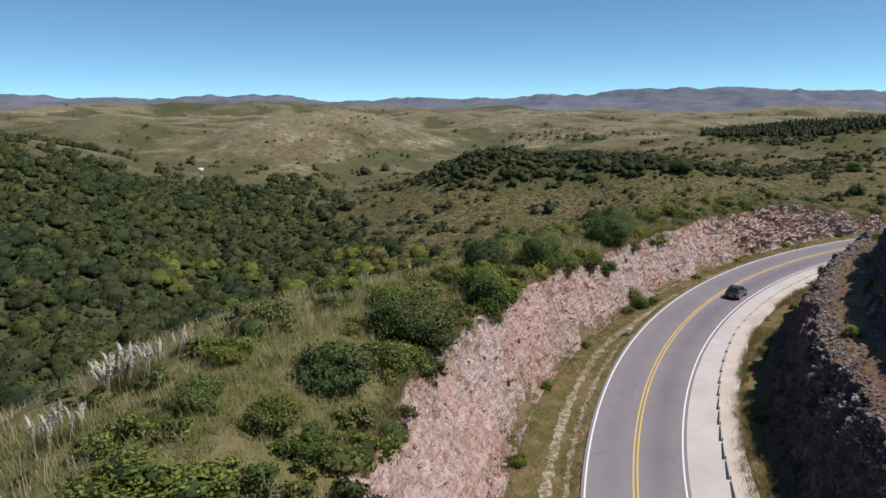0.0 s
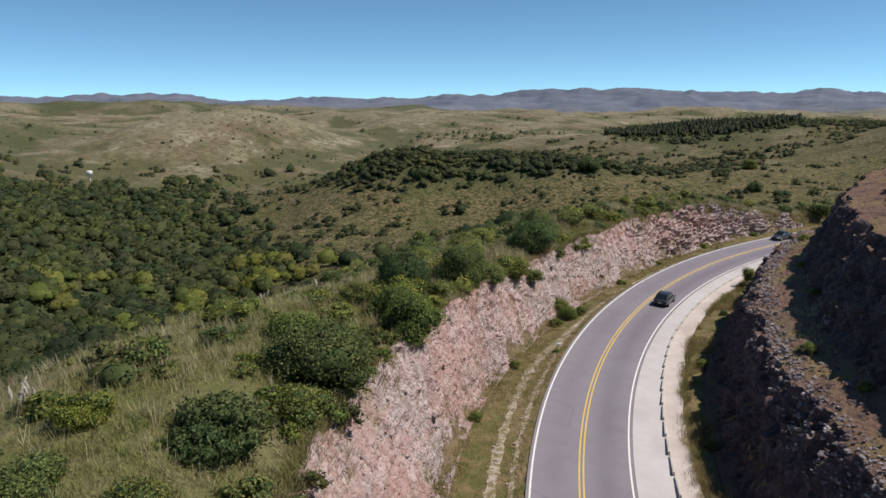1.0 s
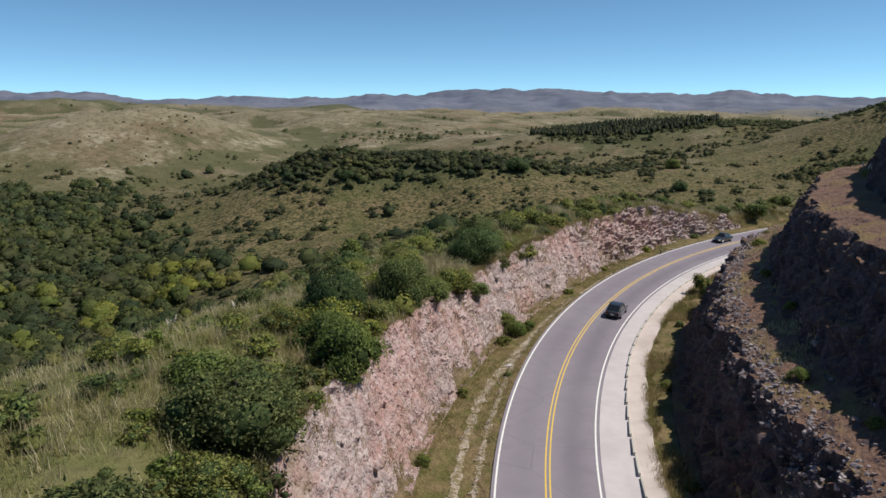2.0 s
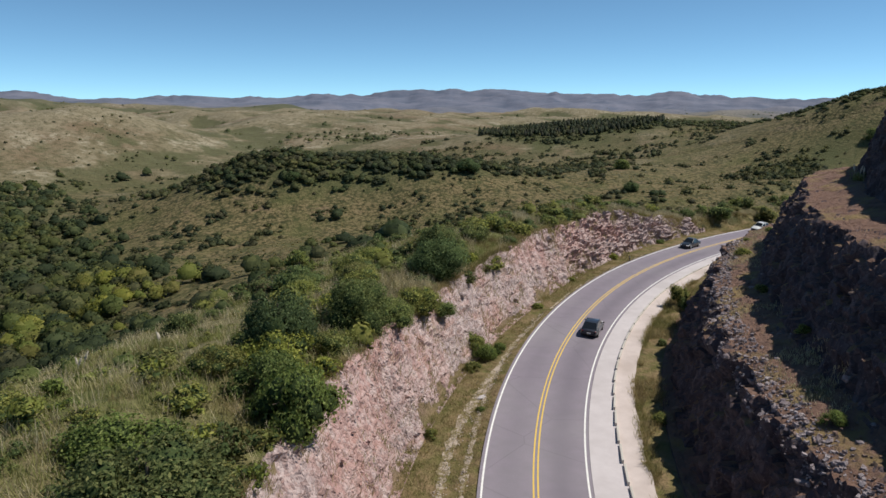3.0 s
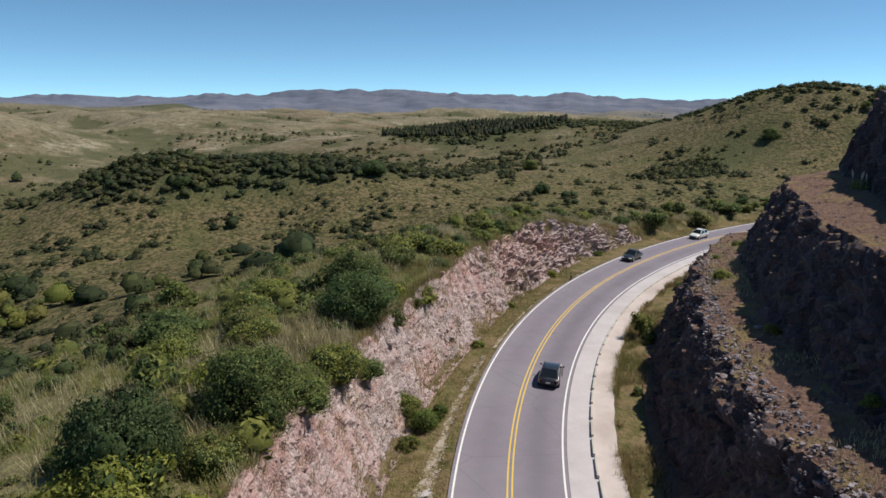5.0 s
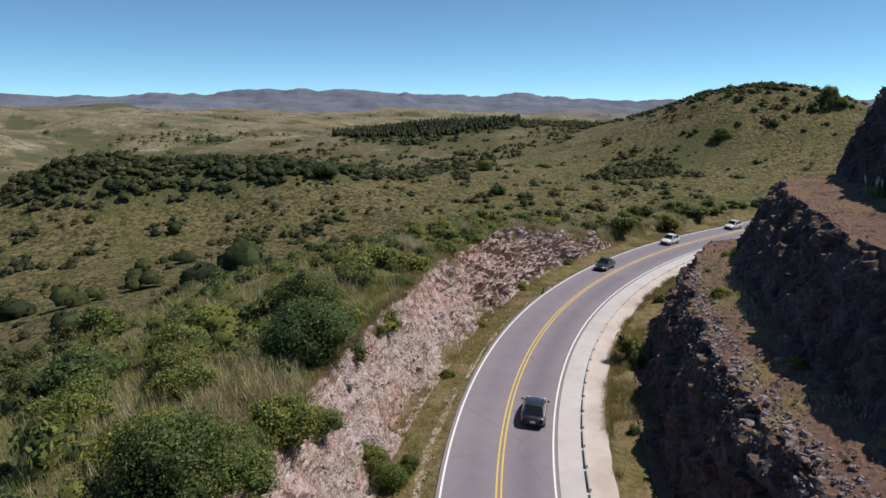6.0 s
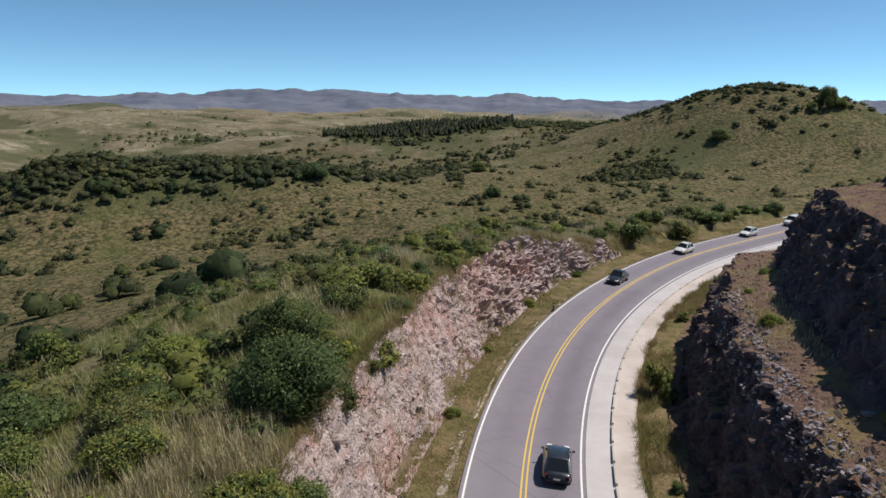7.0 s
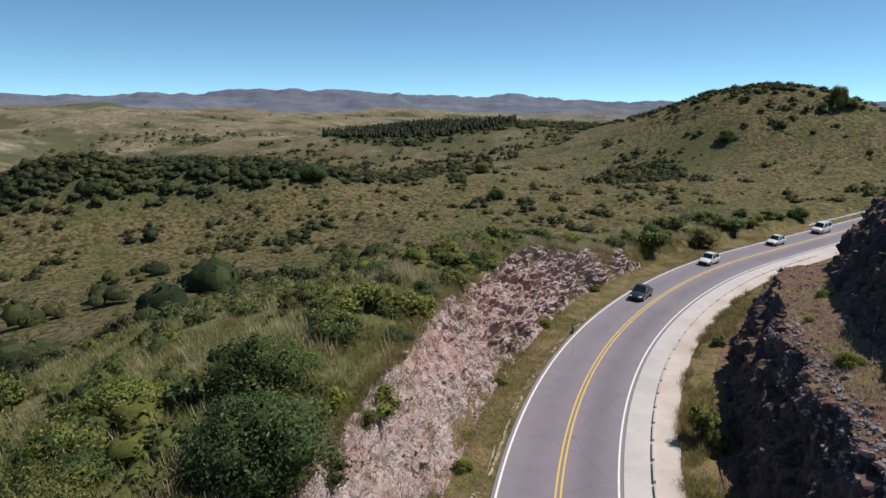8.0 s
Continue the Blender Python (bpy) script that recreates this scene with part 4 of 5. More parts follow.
    for _ in range(64):
        s = rng.uniform(40, 118)
        d = np.interp(s, *CUT_FOOT) - np.interp(s, *CUT_LEAN) * np.interp(s, *CUT_HEIGHT) + 0.5 - abs(rng.normal()) * 2.6
        x, y = on_road(s, d)[:2]
        w = rng.uniform(1.0, 2.6)
        plant(("green shrub", "bright shrub", "olive shrub")[rng.integers(3)], x, y, w, w * rng.uniform(0.5, 0.75), "low green bush hanging over the brow of the cutting", "bushes along the brow", "bush", "bush")
    # verge and strip along the road
    verge = "plants along the verge"
    for s, d, w, h in ((62, -8.7, 1.7, 1.1), (102, -6.8, 2.3, 1.9), (104, -5.9, 1.6, 1.2), (99, -7.3, 1.7, 1.2), (86, -7.9, 1.3, 0.8), (120, -6.2, 1.3, 0.8), (134, -6.6, 1.2, 0.7), (150, -7.4, 1.6, 1.0), (166, -8.0, 1.6, 1.0), (75, -8.8, 1.2, 0.8), (91, -4.9, 0.9, 0.5)):
        x, y = on_road(s, d)[:2]
        plant("bright bush", x, y, w, h, "small bright green bush in the dry verge", verge, "bush", "bush", 0.05)
    for s, d, w, h in ((128.5, 9.0, 2.6, 3.1), (127, 9.7, 1.8, 1.9), (152, 9.3, 1.6, 1.3), (92, 9.2, 1.3, 1.0), (74, 9.7, 1.2, 0.9), (112, 9.2, 1.0, 0.9)):
        x, y = on_road(s, d)[:2]
        plant("green bush", x, y, w, h, "green bush in the grass strip below the rock", verge, "bush", "bush", 0.05)
    for s, d, w, h in ((123, 16.0, 1.6, 1.0), (74, 15.6, 1.4, 1.0), (88, 18.0, 1.0, 0.7), (104, 17.6, 1.2, 0.8), (140, 17, 1.3, 0.8), (133, 15.5, 0.9, 0.6), (66, 17.4, 1.1, 0.7)):
        x, y = on_road(s, d)[:2]
        plant("bright bush", x, y, w, h, "pale green cushion bush on the gravel bench", "plants on the bench", "bush", "bush", 0.02)


def slope_shrubs():
    """Small shrubs dotted over the near slopes, each a thing of its own."""
    rng = np.random.default_rng(5)
    n = 0
    while n < 210:
        s, d = rng.uniform(40, 215), -rng.uniform(14, 90) ** 1.0
        x, y = on_road(s, d)[:2]
        if -d < -np.interp(s, *CUT_FOOT) + np.interp(s, *CUT_LEAN) * np.interp(s, *CUT_HEIGHT) + 2.0:
            continue
        if rough(x, y, 16, 3, 77) < rng.uniform(-0.6, 0.5):
            continue
        w = 0.9 + 3.0 * rng.uniform() ** 1.5
        if rng.uniform() < 0.65:
            plant("olive shrub", x, y, w, w * rng.uniform(0.5, 0.75), "low olive green shrub on the grassy slope", "shrubs on the slope", "shrub", "shrub", 0.05)
        else:
            plant("green shrub", x, y, w, w * rng.uniform(0.5, 0.75), "low green shrub on the grassy slope", "shrubs on the slope", "shrub", "shrub", 0.05)
        n += 1
    n = 0
    while n < 80:
        s, d = rng.uniform(38, 92), -rng.uniform(13, 30)
        x, y = on_road(s, d)[:2]
        if -d < -np.interp(s, *CUT_FOOT) + np.interp(s, *CUT_LEAN) * np.interp(s, *CUT_HEIGHT) + 1.0:
            continue
        w = 1.0 + 2.2 * rng.uniform() ** 1.4
        plant("green shrub" if rng.uniform() < 0.5 else "bright shrub", x, y, w, w * rng.uniform(0.35, 0.6), "leafy low green bush among the long grass", "low bushes among the grass", "bush", "bush", 0.05)
        n += 1


def bank_scrub():
    """Low growth along the bank beyond the bushes that stand singly."""
    rng = np.random.default_rng(52)
    s, d = rng.uniform(46, 225, 2600), -rng.uniform(12, 46, 2600)
    p = on_road(s, d)
    brow = np.interp(s, *CUT_FOOT) - np.interp(s, *CUT_LEAN) * np.interp(s, *CUT_HEIGHT) - 0.8
    keep = (d < brow) & (0.7 * rough(p[:, 0], p[:, 1], 18, 3, 57) + 0.6 * rough(p[:, 0], p[:, 1], 6, 2, 59) > rng.uniform(-0.2, 1.1, 2600))
    x, y = p[keep][:640, 0], p[keep][:640, 1]
    w = 0.9 + 2.6 * rng.uniform(0, 1, len(x)) ** 2
    scatter("bank_scrub", x, y, w, w * rng.uniform(0.45, 0.75, len(x)), 84, 0.07, M_LOW, "low green and olive scrub along the bank", 53, domes=3, sink=0.14)


def pampas(x, y, plumes, tall, seed):
    rng = np.random.default_rng(seed)
    base = new("pampas_grass")
    base.matrix_basis = pose(x, y, height_at(x, y) - 0.05)
    v, f = blades(rng, np.zeros((260, 2)) + rng.normal(size=(260, 2)) * 0.35, np.zeros(260), tall * 0.55, 0.035, 0.75)
    child("leaf_clump", mesh_from("leaf_clump", v, f, M_GRASS, False), base)
    if "plume" not in STOCK:
        v1, f1 = tube([(0, 0, 0), (0.01, 0, 0.55), (0.0, 0.0, 0.62)], (0.008, 0.008, 0.012), 5)
        v2, f2 = tube([(0, 0, 0.60), (0.01, 0.01, 0.68), (0.02, 0, 0.8), (0.04, 0, 0.92), (0.07, 0, 1.0)], (0.012, 0.036, 0.042, 0.028, 0.006), 6)
        r2 = np.random.default_rng(3)
        v2 = v2 * r2.uniform(0.93, 1.07, v2.shape) ** np.array((3, 3, 0))
        P = v2[r2.integers(len(v2), size=60)]
        q = leaf_quads(P + r2.normal(size=P.shape) * 0.008, r2.normal(size=P.shape), 0.03, r2, 0.3)
        v, f = join([(v1, f1), (v2, f2), q])
        STOCK["plume"] = mesh_from("plume", v, f, M_PLUME, False)
    for _ in range(plumes):
        a, t = rng.uniform(0, 360), rng.uniform(1, 13)
        k = tall * rng.uniform(0.75, 1.1)
        child("plume", STOCK["plume"], base, "cream feathery plume", pose(*(rng.normal(size=2) * 0.45), 0.05, 0, t, a) @ Matrix.Diagonal((k * 1.15, k * 1.15, k, 1)))
    return tagged(base, "tall pampas grass with cream plumes on the slope", "pampas grass", "pampas grass clumps")


def blades(rng, at, ground, tall, wide, lean):
    """Grass blades, a quad each: foot places, ground heights."""
    n = len(at)
    a = rng.uniform(0, 2 * np.pi, n)
    d = np.stack([np.cos(a), np.sin(a)], 1)
    h = tall * rng.uniform(0.5, 1.2, n)
    out = h * lean * rng.uniform(0.2, 1.2, n)
    side = np.stack([-d[:, 1], d[:, 0]], 1) * wide * 0.5
    z0 = ground - 0.05
    tip = at + d * out[:, None]
    v = np.stack([np.column_stack([at - side, z0]), np.column_stack([at + side, z0]), np.column_stack([tip + side * 0.35, z0 + h]), np.column_stack([tip - side * 0.35, z0 + h])], 1)
    return v.reshape(-1, 3), np.arange(4 * n).reshape(-1, 4)


def grass(name, places, per, spread, tall, wide, lean, material, label, seed):
    rng = np.random.default_rng(seed)
    at = np.repeat(places, per, 0) + rng.normal(size=(len(places) * per, 2)) * spread
    v, f = blades(rng, at, land(at[:, 0], at[:, 1]), tall, wide, lean)
    tagged(new(name, mesh_from(name, v, f, material, False)), label, "grass", kind="stuff")


def all_grass():
    rng = np.random.default_rng(31)

    def spots(n, s0, s1, d0, d1, patch=0.0, power=1.0):
        s = rng.uniform(s0, s1, n)
        d = d0 + (d1 - d0) * rng.uniform(0, 1, n) ** power
        p = on_road(s, d)[:, :2]
        brow = np.interp(s, *CUT_FOOT) - np.interp(s, *CUT_LEAN) * np.interp(s, *CUT_HEIGHT) - 0.2
        keep = (d < brow) | (d > np.interp(s, *CUT_FOOT) + 0.2)
        keep &= rough(p[:, 0], p[:, 1], 7, 3, 55) > patch * rng.uniform(-1.6, 1.0, n)
        return p[keep]

    grass("long_grass", spots(29000, 34, 170, -12, -46, 0.25, 1.4), 9, 0.30, 0.55, 0.036, 0.9, M_GRASS, "long green and straw grass on the bank", 1)
    s = rng.uniform(34, 195, 6800)
    brow = np.interp(s, *CUT_FOOT) - np.interp(s, *CUT_LEAN) * np.interp(s, *CUT_HEIGHT)
    edge = on_road(s, brow + np.abs(rng.normal(size=6800)) * 1.5 * rng.uniform(0, 1, 6800) - 0.8)[:, :2]
    grass("brow_grass", edge[rough(edge[:, 0], edge[:, 1], 4, 3, 58) > -0.35], 7, 0.26, 0.55, 0.036, 1.1, M_VERGE, "ragged dry grass hanging over the brow of the cutting", 6)
    s = rng.uniform(34, 185, 3400)
    foot = on_road(s, np.interp(s, *CUT_FOOT) + rng.normal(size=3400) * 0.7)[:, :2]
    grass("foot_grass", foot, 8, 0.22, 0.36, 0.036, 1.0, M_VERGE, "dry grass at the foot of the cutting", 7)
    grass("straw_tussocks", spots(3600, 34, 190, -12.5, -45, 1.0, 1.3), 18, 0.24, 0.95, 0.034, 0.8, M_STRAW, "bleached straw tussocks on the bank", 2)
    s = rng.uniform(88, 215, 2600)
    brow = np.interp(s, *CUT_FOOT) - np.interp(s, *CUT_LEAN) * np.interp(s, *CUT_HEIGHT)
    clumps = on_road(s, brow - np.abs(rng.normal(size=2600)) * 5.0 - 0.3)[:, :2]
    grass("brow_tussocks", clumps[rough(clumps[:, 0], clumps[:, 1], 6, 2, 60) > 0.22], 20, 0.28, 1.1, 0.05, 0.6, M_STRAW, "tall cream tussocks along the brow of the cutting", 8)
    grass("verge_grass", spots(9500, 34, 215, -9.6, -4.2), 7, 0.18, 0.26, 0.034, 0.9, M_VERGE, "short dry golden grass on the verge", 3)
    grass("strip_grass", spots(4200, 38, 190, 7.5, 10.0), 9, 0.18, 0.5, 0.036, 0.8, M_VERGE, "rank yellow-green grass below the rock", 4)
    s = rng.uniform(38, 190, 900)
    fringe = on_road(s, 7.35 + 1.5 * np.clip((100 - s) / 50, 0, 1.4) * 0.85 + np.abs(rng.normal(size=900)) * 0.25)[:, :2]
    grass("fringe_grass", fringe[rough(fringe[:, 0], fringe[:, 1], 3, 2, 63) > -0.1], 16, 0.16, 0.62, 0.04, 0.8, M_VERGE, "dead grass leaning over the edge of the concrete", 16)
    grass("bench_grass", spots(2600, 40, 180, 14.8, 18.2), 7, 0.2, 0.35, 0.045, 0.7, M_STRAW, "thin dry grass on the gravel bench", 5)


# ---------------------------------------------------------------- woods and scrub farther off


def scatter(name, x, y, width, height, leaves, size, material, label, seed, lumps=5, cone=False, domes=3, sink=0.08):
    """Many small crowns as one object: each has a lumpy inner mass and sprays of leaves over it."""
    rng = np.random.default_rng(seed)
    z = land(x, y)
    forms, turned = [], []
    tall, wide = (5, 8) if leaves > 60 else (4, 7)
    u, w = np.linspace(0.15, np.pi * 0.62, tall), np.arange(wide) * 2 * np.pi / (wide - 1)
    ball = np.stack([np.outer(np.sin(u), np.cos(w)), np.outer(np.sin(u), np.sin(w)), np.outer(np.cos(u), np.ones(wide))], -1).reshape(-1, 3)
    middle = np.array((0, 0, 0.2))
    for i in range(9):
        if cone:
            h = rng.uniform(0, 1, leaves) ** 0.8
            a = rng.uniform(0, 2 * np.pi, leaves)
            r = (1 - h) * 0.5 * rng.uniform(0.6, 1.1, leaves)
            P = np.stack([r * np.cos(a), r * np.sin(a), 0.06 + 0.94 * h], 1)
            N = np.stack([np.cos(a), np.sin(a), 0 * a + 0.4], 1)
            body = [((ball * (0.28, 0.28, 0.5) + (0, 0, 0.42)), ball)] if domes else []
        else:
            body = []
            for b in range(domes):
                a, q = rng.uniform(0, 2 * np.pi), (0.06 if b == 0 else rng.uniform(0.18, 0.30))
                big = rng.uniform(0.27, 0.35) if b == 0 else rng.uniform(0.16, 0.25)
                knob = 1 + 0.16 * np.sin(ball[:, :1] * 7 + i) * np.sin(ball[:, 1:2] * 6 + 2 * i + b) + 0.10 * rng.normal(size=(tall * wide, 1))
                one = ball * (big, big, big * 1.15) * knob
                one = one.reshape(tall, wide, 3)
                one[:, -1] = one[:, 0]
                body.append((one.reshape(-1, 3) + (q * math.cos(a), q * math.sin(a), 0.48 - 0.5 * q), ball))
            if body:
                source = np.concatenate([v for v, _ in body])
                way = np.concatenate([n for _, n in body])
                k = rng.integers(len(source), size=leaves)
                N = unit(way[k] + 0.5 * rng.normal(size=(leaves, 3)))
                P = source[k] + way[k] * rng.uniform(0.0, 0.14, (leaves, 1)) + 0.06 * rng.normal(size=(leaves, 3))
            else:
                N = unit(rng.normal(size=(leaves, 3)) + (0, 0, 0.6))
                P = N * (0.4, 0.4, 0.5) * rng.uniform(0.5, 1, (leaves, 1)) + (0, 0, 0.25)
        leaf = leaf_quads(P, N + rng.normal(size=N.shape) * 0.9, size, rng, 0.6)[0]
        round_off = np.repeat(unit(0.6 * N + 0.6 * unit(P - middle) + 0.55 * rng.normal(size=N.shape)), 4, 0)
        core = [v[grid_faces(tall, wide)].reshape(-1, 3) for v, _ in body]
        way = [unit(0.55 * n + 0.6 * unit(v - middle))[grid_faces(tall, wide)].reshape(-1, 3) for v, n in body]
        forms.append(np.concatenate([leaf, *core]))
        turned.append(np.concatenate([round_off, *way]))
    pick, turn = rng.integers(9, size=len(x)), rng.uniform(0, 2 * np.pi, len(x))
    c, s = np.cos(turn)[:, None], np.sin(turn)[:, None]

    def swung(G):
        G = np.stack([G[k] for k in pick])
        return G[..., 0] * c - G[..., 1] * s, G[..., 0] * s + G[..., 1] * c, G[..., 2]

    X, Y, Z = swung(forms)
    each = X.shape[1]
    v = np.stack([X * width[:, None] + x[:, None], Y * width[:, None] + y[:, None], (Z - sink) * height[:, None] + z[:, None]], -1).reshape(-1, 3)
    me = mesh_from(name, v, np.arange(len(v)).reshape(-1, 4), material, True, np.stack(swung(turned), -1).reshape(-1, 3))
    a = me.attributes.new("tone", "FLOAT", "POINT")
    a.data.foreach_set("value", np.repeat(np.clip(0.46 + 0.40 * rough(x, y, 34, 3, 99) + 0.34 * rng.normal(size=len(x)), 0, 1), each).astype(np.float32))
    return tagged(new(name, me), label, "woodland", kind="stuff")


def knots(rng, x, y, w, few=0, many=3):
    """Each shrub with some smaller ones grown against it."""
    n = rng.integers(few, many + 1, len(x))
    i = np.repeat(np.arange(len(x)), n)
    a, k = rng.uniform(0, 2 * np.pi, len(i)), rng.uniform(0.35, 0.85, len(i))
    reach = w[i] * rng.uniform(0.35, 0.7, len(i))
    return np.append(x, x[i] + reach * np.cos(a)), np.append(y, y[i] + reach * np.sin(a)), np.append(w, w[i] * k)


def spread(rng, n, x0, x1, y0, y1):
    return rng.uniform(x0, x1, n), rng.uniform(y0, y1, n)


def far_plants():
    rng = np.random.default_rng(77)
    # woods in the valley, on the hump and on the shoulder of the hill
    x, y = spread(rng, 40000, -330, 230, 70, 560)
    s, d = road_coordinates(x, y)
    keep = (wooded(x, y) + 0.35 * rough(x, y, 28, 3, 37) > rng.uniform(0.12, 0.95, len(x))) & ((d < -34) | (d == 999)) & (np.hypot(x - 15, y - 50) > 95) & (x > -0.6 * (y - 60) - 20) & (pines(x, y) < 0.3)
    x, y = x[keep][:4700], y[keep][:4700]
    w = 2.4 + 8.5 * rng.uniform(0, 1, len(x)) ** 1.9
    w *= 1 - 0.45 * hill(x, y, 118, 376, 1, 130, 60, 112)
    lime = (rough(x, y, 30, 2, 91) > 0.0) & (np.hypot((x + 18) / 1.2, y - 250) < 40) & (rng.uniform(size=len(x)) < 0.6)
    near = ~lime & (np.hypot(x - 10, y - 40) < 235)
    far = ~lime & ~near
    scatter("woodland", x[near], y[near], w[near], w[near] * rng.uniform(0.55, 0.85, near.sum()), 90, 0.045, M_WOOD, "dense dark green scrub woodland in the valley", 1, domes=3, sink=0.12)
    scatter("far_woodland", x[far], y[far], w[far], w[far] * rng.uniform(0.5, 0.8, far.sum()), 26, 0.085, M_WOOD, "dark green scrub woodland on the farther slopes", 21, domes=2, sink=0.12)
    scatter("lime_woodland", x[lime], y[lime], w[lime], w[lime] * 0.75, 110, 0.042, M_LIME, "yellow-green trees among the valley woodland", 2, domes=3, sink=0.08)
    # dotted shrubs on open slopes
    x, y = spread(rng, 60000, -120, 520, 90, 560)
    s, d = road_coordinates(x, y)
    r = np.hypot(x - 18, y - 55)
    keep = (0.75 * rough(x, y, 42, 3, 15) + 0.75 * rough(x, y, 14, 2, 115) > rng.uniform(-0.1, 1.35, len(x))) & ((d < -30) | (d > 70)) & (r > 96) & (d != 0)
    x, y = x[keep][:3300], y[keep][:3300]
    w = 1.0 + 5.6 * rng.uniform(0, 1, len(x)) ** 2.0
    x, y, w = knots(rng, x, y, w)
    h = w * rng.uniform(0.40, 0.60, len(x))
    near = np.hypot(x - 18, y - 55) < 190
    scatter("near_scrub", x[near], y[near], w[near], h[near], 170, 0.06, M_SCRUB, "grey-olive shrubs dotted over the nearer slopes", 3, domes=2, sink=0.2)
    scatter("scrub", x[~near], y[~near], w[~near], h[~near], 18, 0.11, M_SCRUB, "grey-olive shrubs dotted over the grassy slopes", 23, domes=1, sink=0.24)
    # close scrub on the hump
    x, y = spread(rng, 5000, 0, 260, 320, 450)
    keep = (hill(x, y, 122, 378, 1.4, 95, 34, 112, 2.0) + 0.4 * rough(x, y, 25, 3, 19)) > rng.uniform(0.25, 1.1, len(x))
    x, y = x[keep][:850], y[keep][:850]
    w = 2.0 + 6.0 * rng.uniform(0, 1, len(x)) ** 1.6
    scatter("hump_scrub", x, y, w, w * rng.uniform(0.35, 0.6, len(x)), 30, 0.09, M_SCRUB, "close dark scrub on the rounded hump", 9, domes=2, sink=0.14)
    # scrub along the crest of the hill and its shoulder
    u = 7 * rng.uniform(0, 1, 640) ** 1.1
    x = np.interp(u, range(8), (380, 403, 432, 424, 420, 427, 446, 470)) + rng.normal(size=640) * 11 - 3
    y = np.interp(u, range(8), (526, 510, 464, 420, 360, 335, 299, 250)) + rng.normal(size=640) * 11
    w = rng.uniform(2.5, 7.0, len(x))
    scatter("crest_scrub", x, y, w, w * rng.uniform(0.30, 0.55, len(x)), 30, 0.075, M_WOOD, "dark scrub along the crest of the hill", 12, domes=1, sink=0.24)
    # tussocks over the open slopes
    x, y = spread(rng, 26000, -60, 330, 90, 330)
    s, d = road_coordinates(x, y)
    keep = ((d < -26) | (d == 999)) & (wooded(x, y) < 0.4)
    x, y = x[keep][:6500], y[keep][:6500]
    w = rng.uniform(0.5, 1.3, len(x))
    scatter("slope_tussocks", x, y, w, w * 0.6, 6, 0.24, M_TUFT, "bleached tussock grass over the open slopes", 14, domes=0)
    # thickets on the hill beyond the bend
    x, y = spread(rng, 16000, 250, 620, 150, 620)
    keep = (rough(x, y, 70, 3, 44) > rng.uniform(0.1, 0.8, len(x))) | (wooded(x, y) > rng.uniform(0.3, 1, len(x)))
    x, y = x[keep][:1250], y[keep][:1250]
    # one close dark clump low on the slope
    x, y = np.append(x, 322 + rng.normal(size=110) * 11), np.append(y, 292 + rng.normal(size=110) * 15)
    w = 2.2 + 6.0 * rng.uniform(0, 1, len(x)) ** 1.6
    x, y, w = knots(rng, x, y, w, 0, 2)
    scatter("thicket", x, y, w, w * rng.uniform(0.45, 0.7, len(x)), 24, 0.10, M_SCRUB, "dark thickets on the scrubby hill", 4, domes=1, sink=0.26)
    # pine plantation
    x, y = spread(rng, 9000, 220, 470, 450, 690)
    keep = pines(x, y) > 0.5
    x, y = x[keep][:800], y[keep][:800]
    h = rng.uniform(4, 7, len(x))
    scatter("pine_plantation", x, y, h * 0.75, h, 30, 0.11, M_PINE, "dark pine plantation on the far shoulder", 5, cone=True)
    # trees and hedges of the far farmland
    x, y = spread(rng, 30000, -900, 1900, 560, 2300)
    hollow = (natural(x + 30, y) + natural(x - 30, y) + natural(x, y + 30) + natural(x, y - 30)) / 4 - natural(x, y)
    keep = (hollow > rng.uniform(0.5, 3.2, len(x))) | (rough(x, y, 120, 4, 67) > rng.uniform(0.6, 1.5, len(x)))
    x, y = x[keep][:2600], y[keep][:2600]
    # a knot of trees beside the farm road
    x, y = np.append(x, 235 + rng.normal(size=90) * 34), np.append(y, 705 + rng.normal(size=90) * 22)
    w = 2.2 + 6.5 * rng.uniform(0, 1, len(x)) ** 2
    a, q = rng.uniform(-0.5, 1.0, 9000), 540 + 700 * rng.uniform(0, 1, 9000) ** 1.3
    u, v = 12 + q * np.sin(a), 30 + q * np.cos(a)
    keep = (rough(u, v, 90, 4, 73) + 0.4 * rough(u, v, 24, 2, 74) > rng.uniform(-0.1, 1.3, 9000)) & (pines(u, v) < 0.2)
    u, v = u[keep][:1900], v[keep][:1900]
    k = 1.0 + 3.0 * rng.uniform(0, 1, len(u)) ** 2
    scatter("far_shrubs", u, v, k, k * 0.55, 4, 0.14, M_SCRUB, "small shrubs over the bare far hills", 26, domes=1, sink=0.2)
    scatter("far_trees", x, y, w, w * 0.65, 4, 0.14, M_WOOD, "scattered dark trees on the far hills", 6, domes=1)


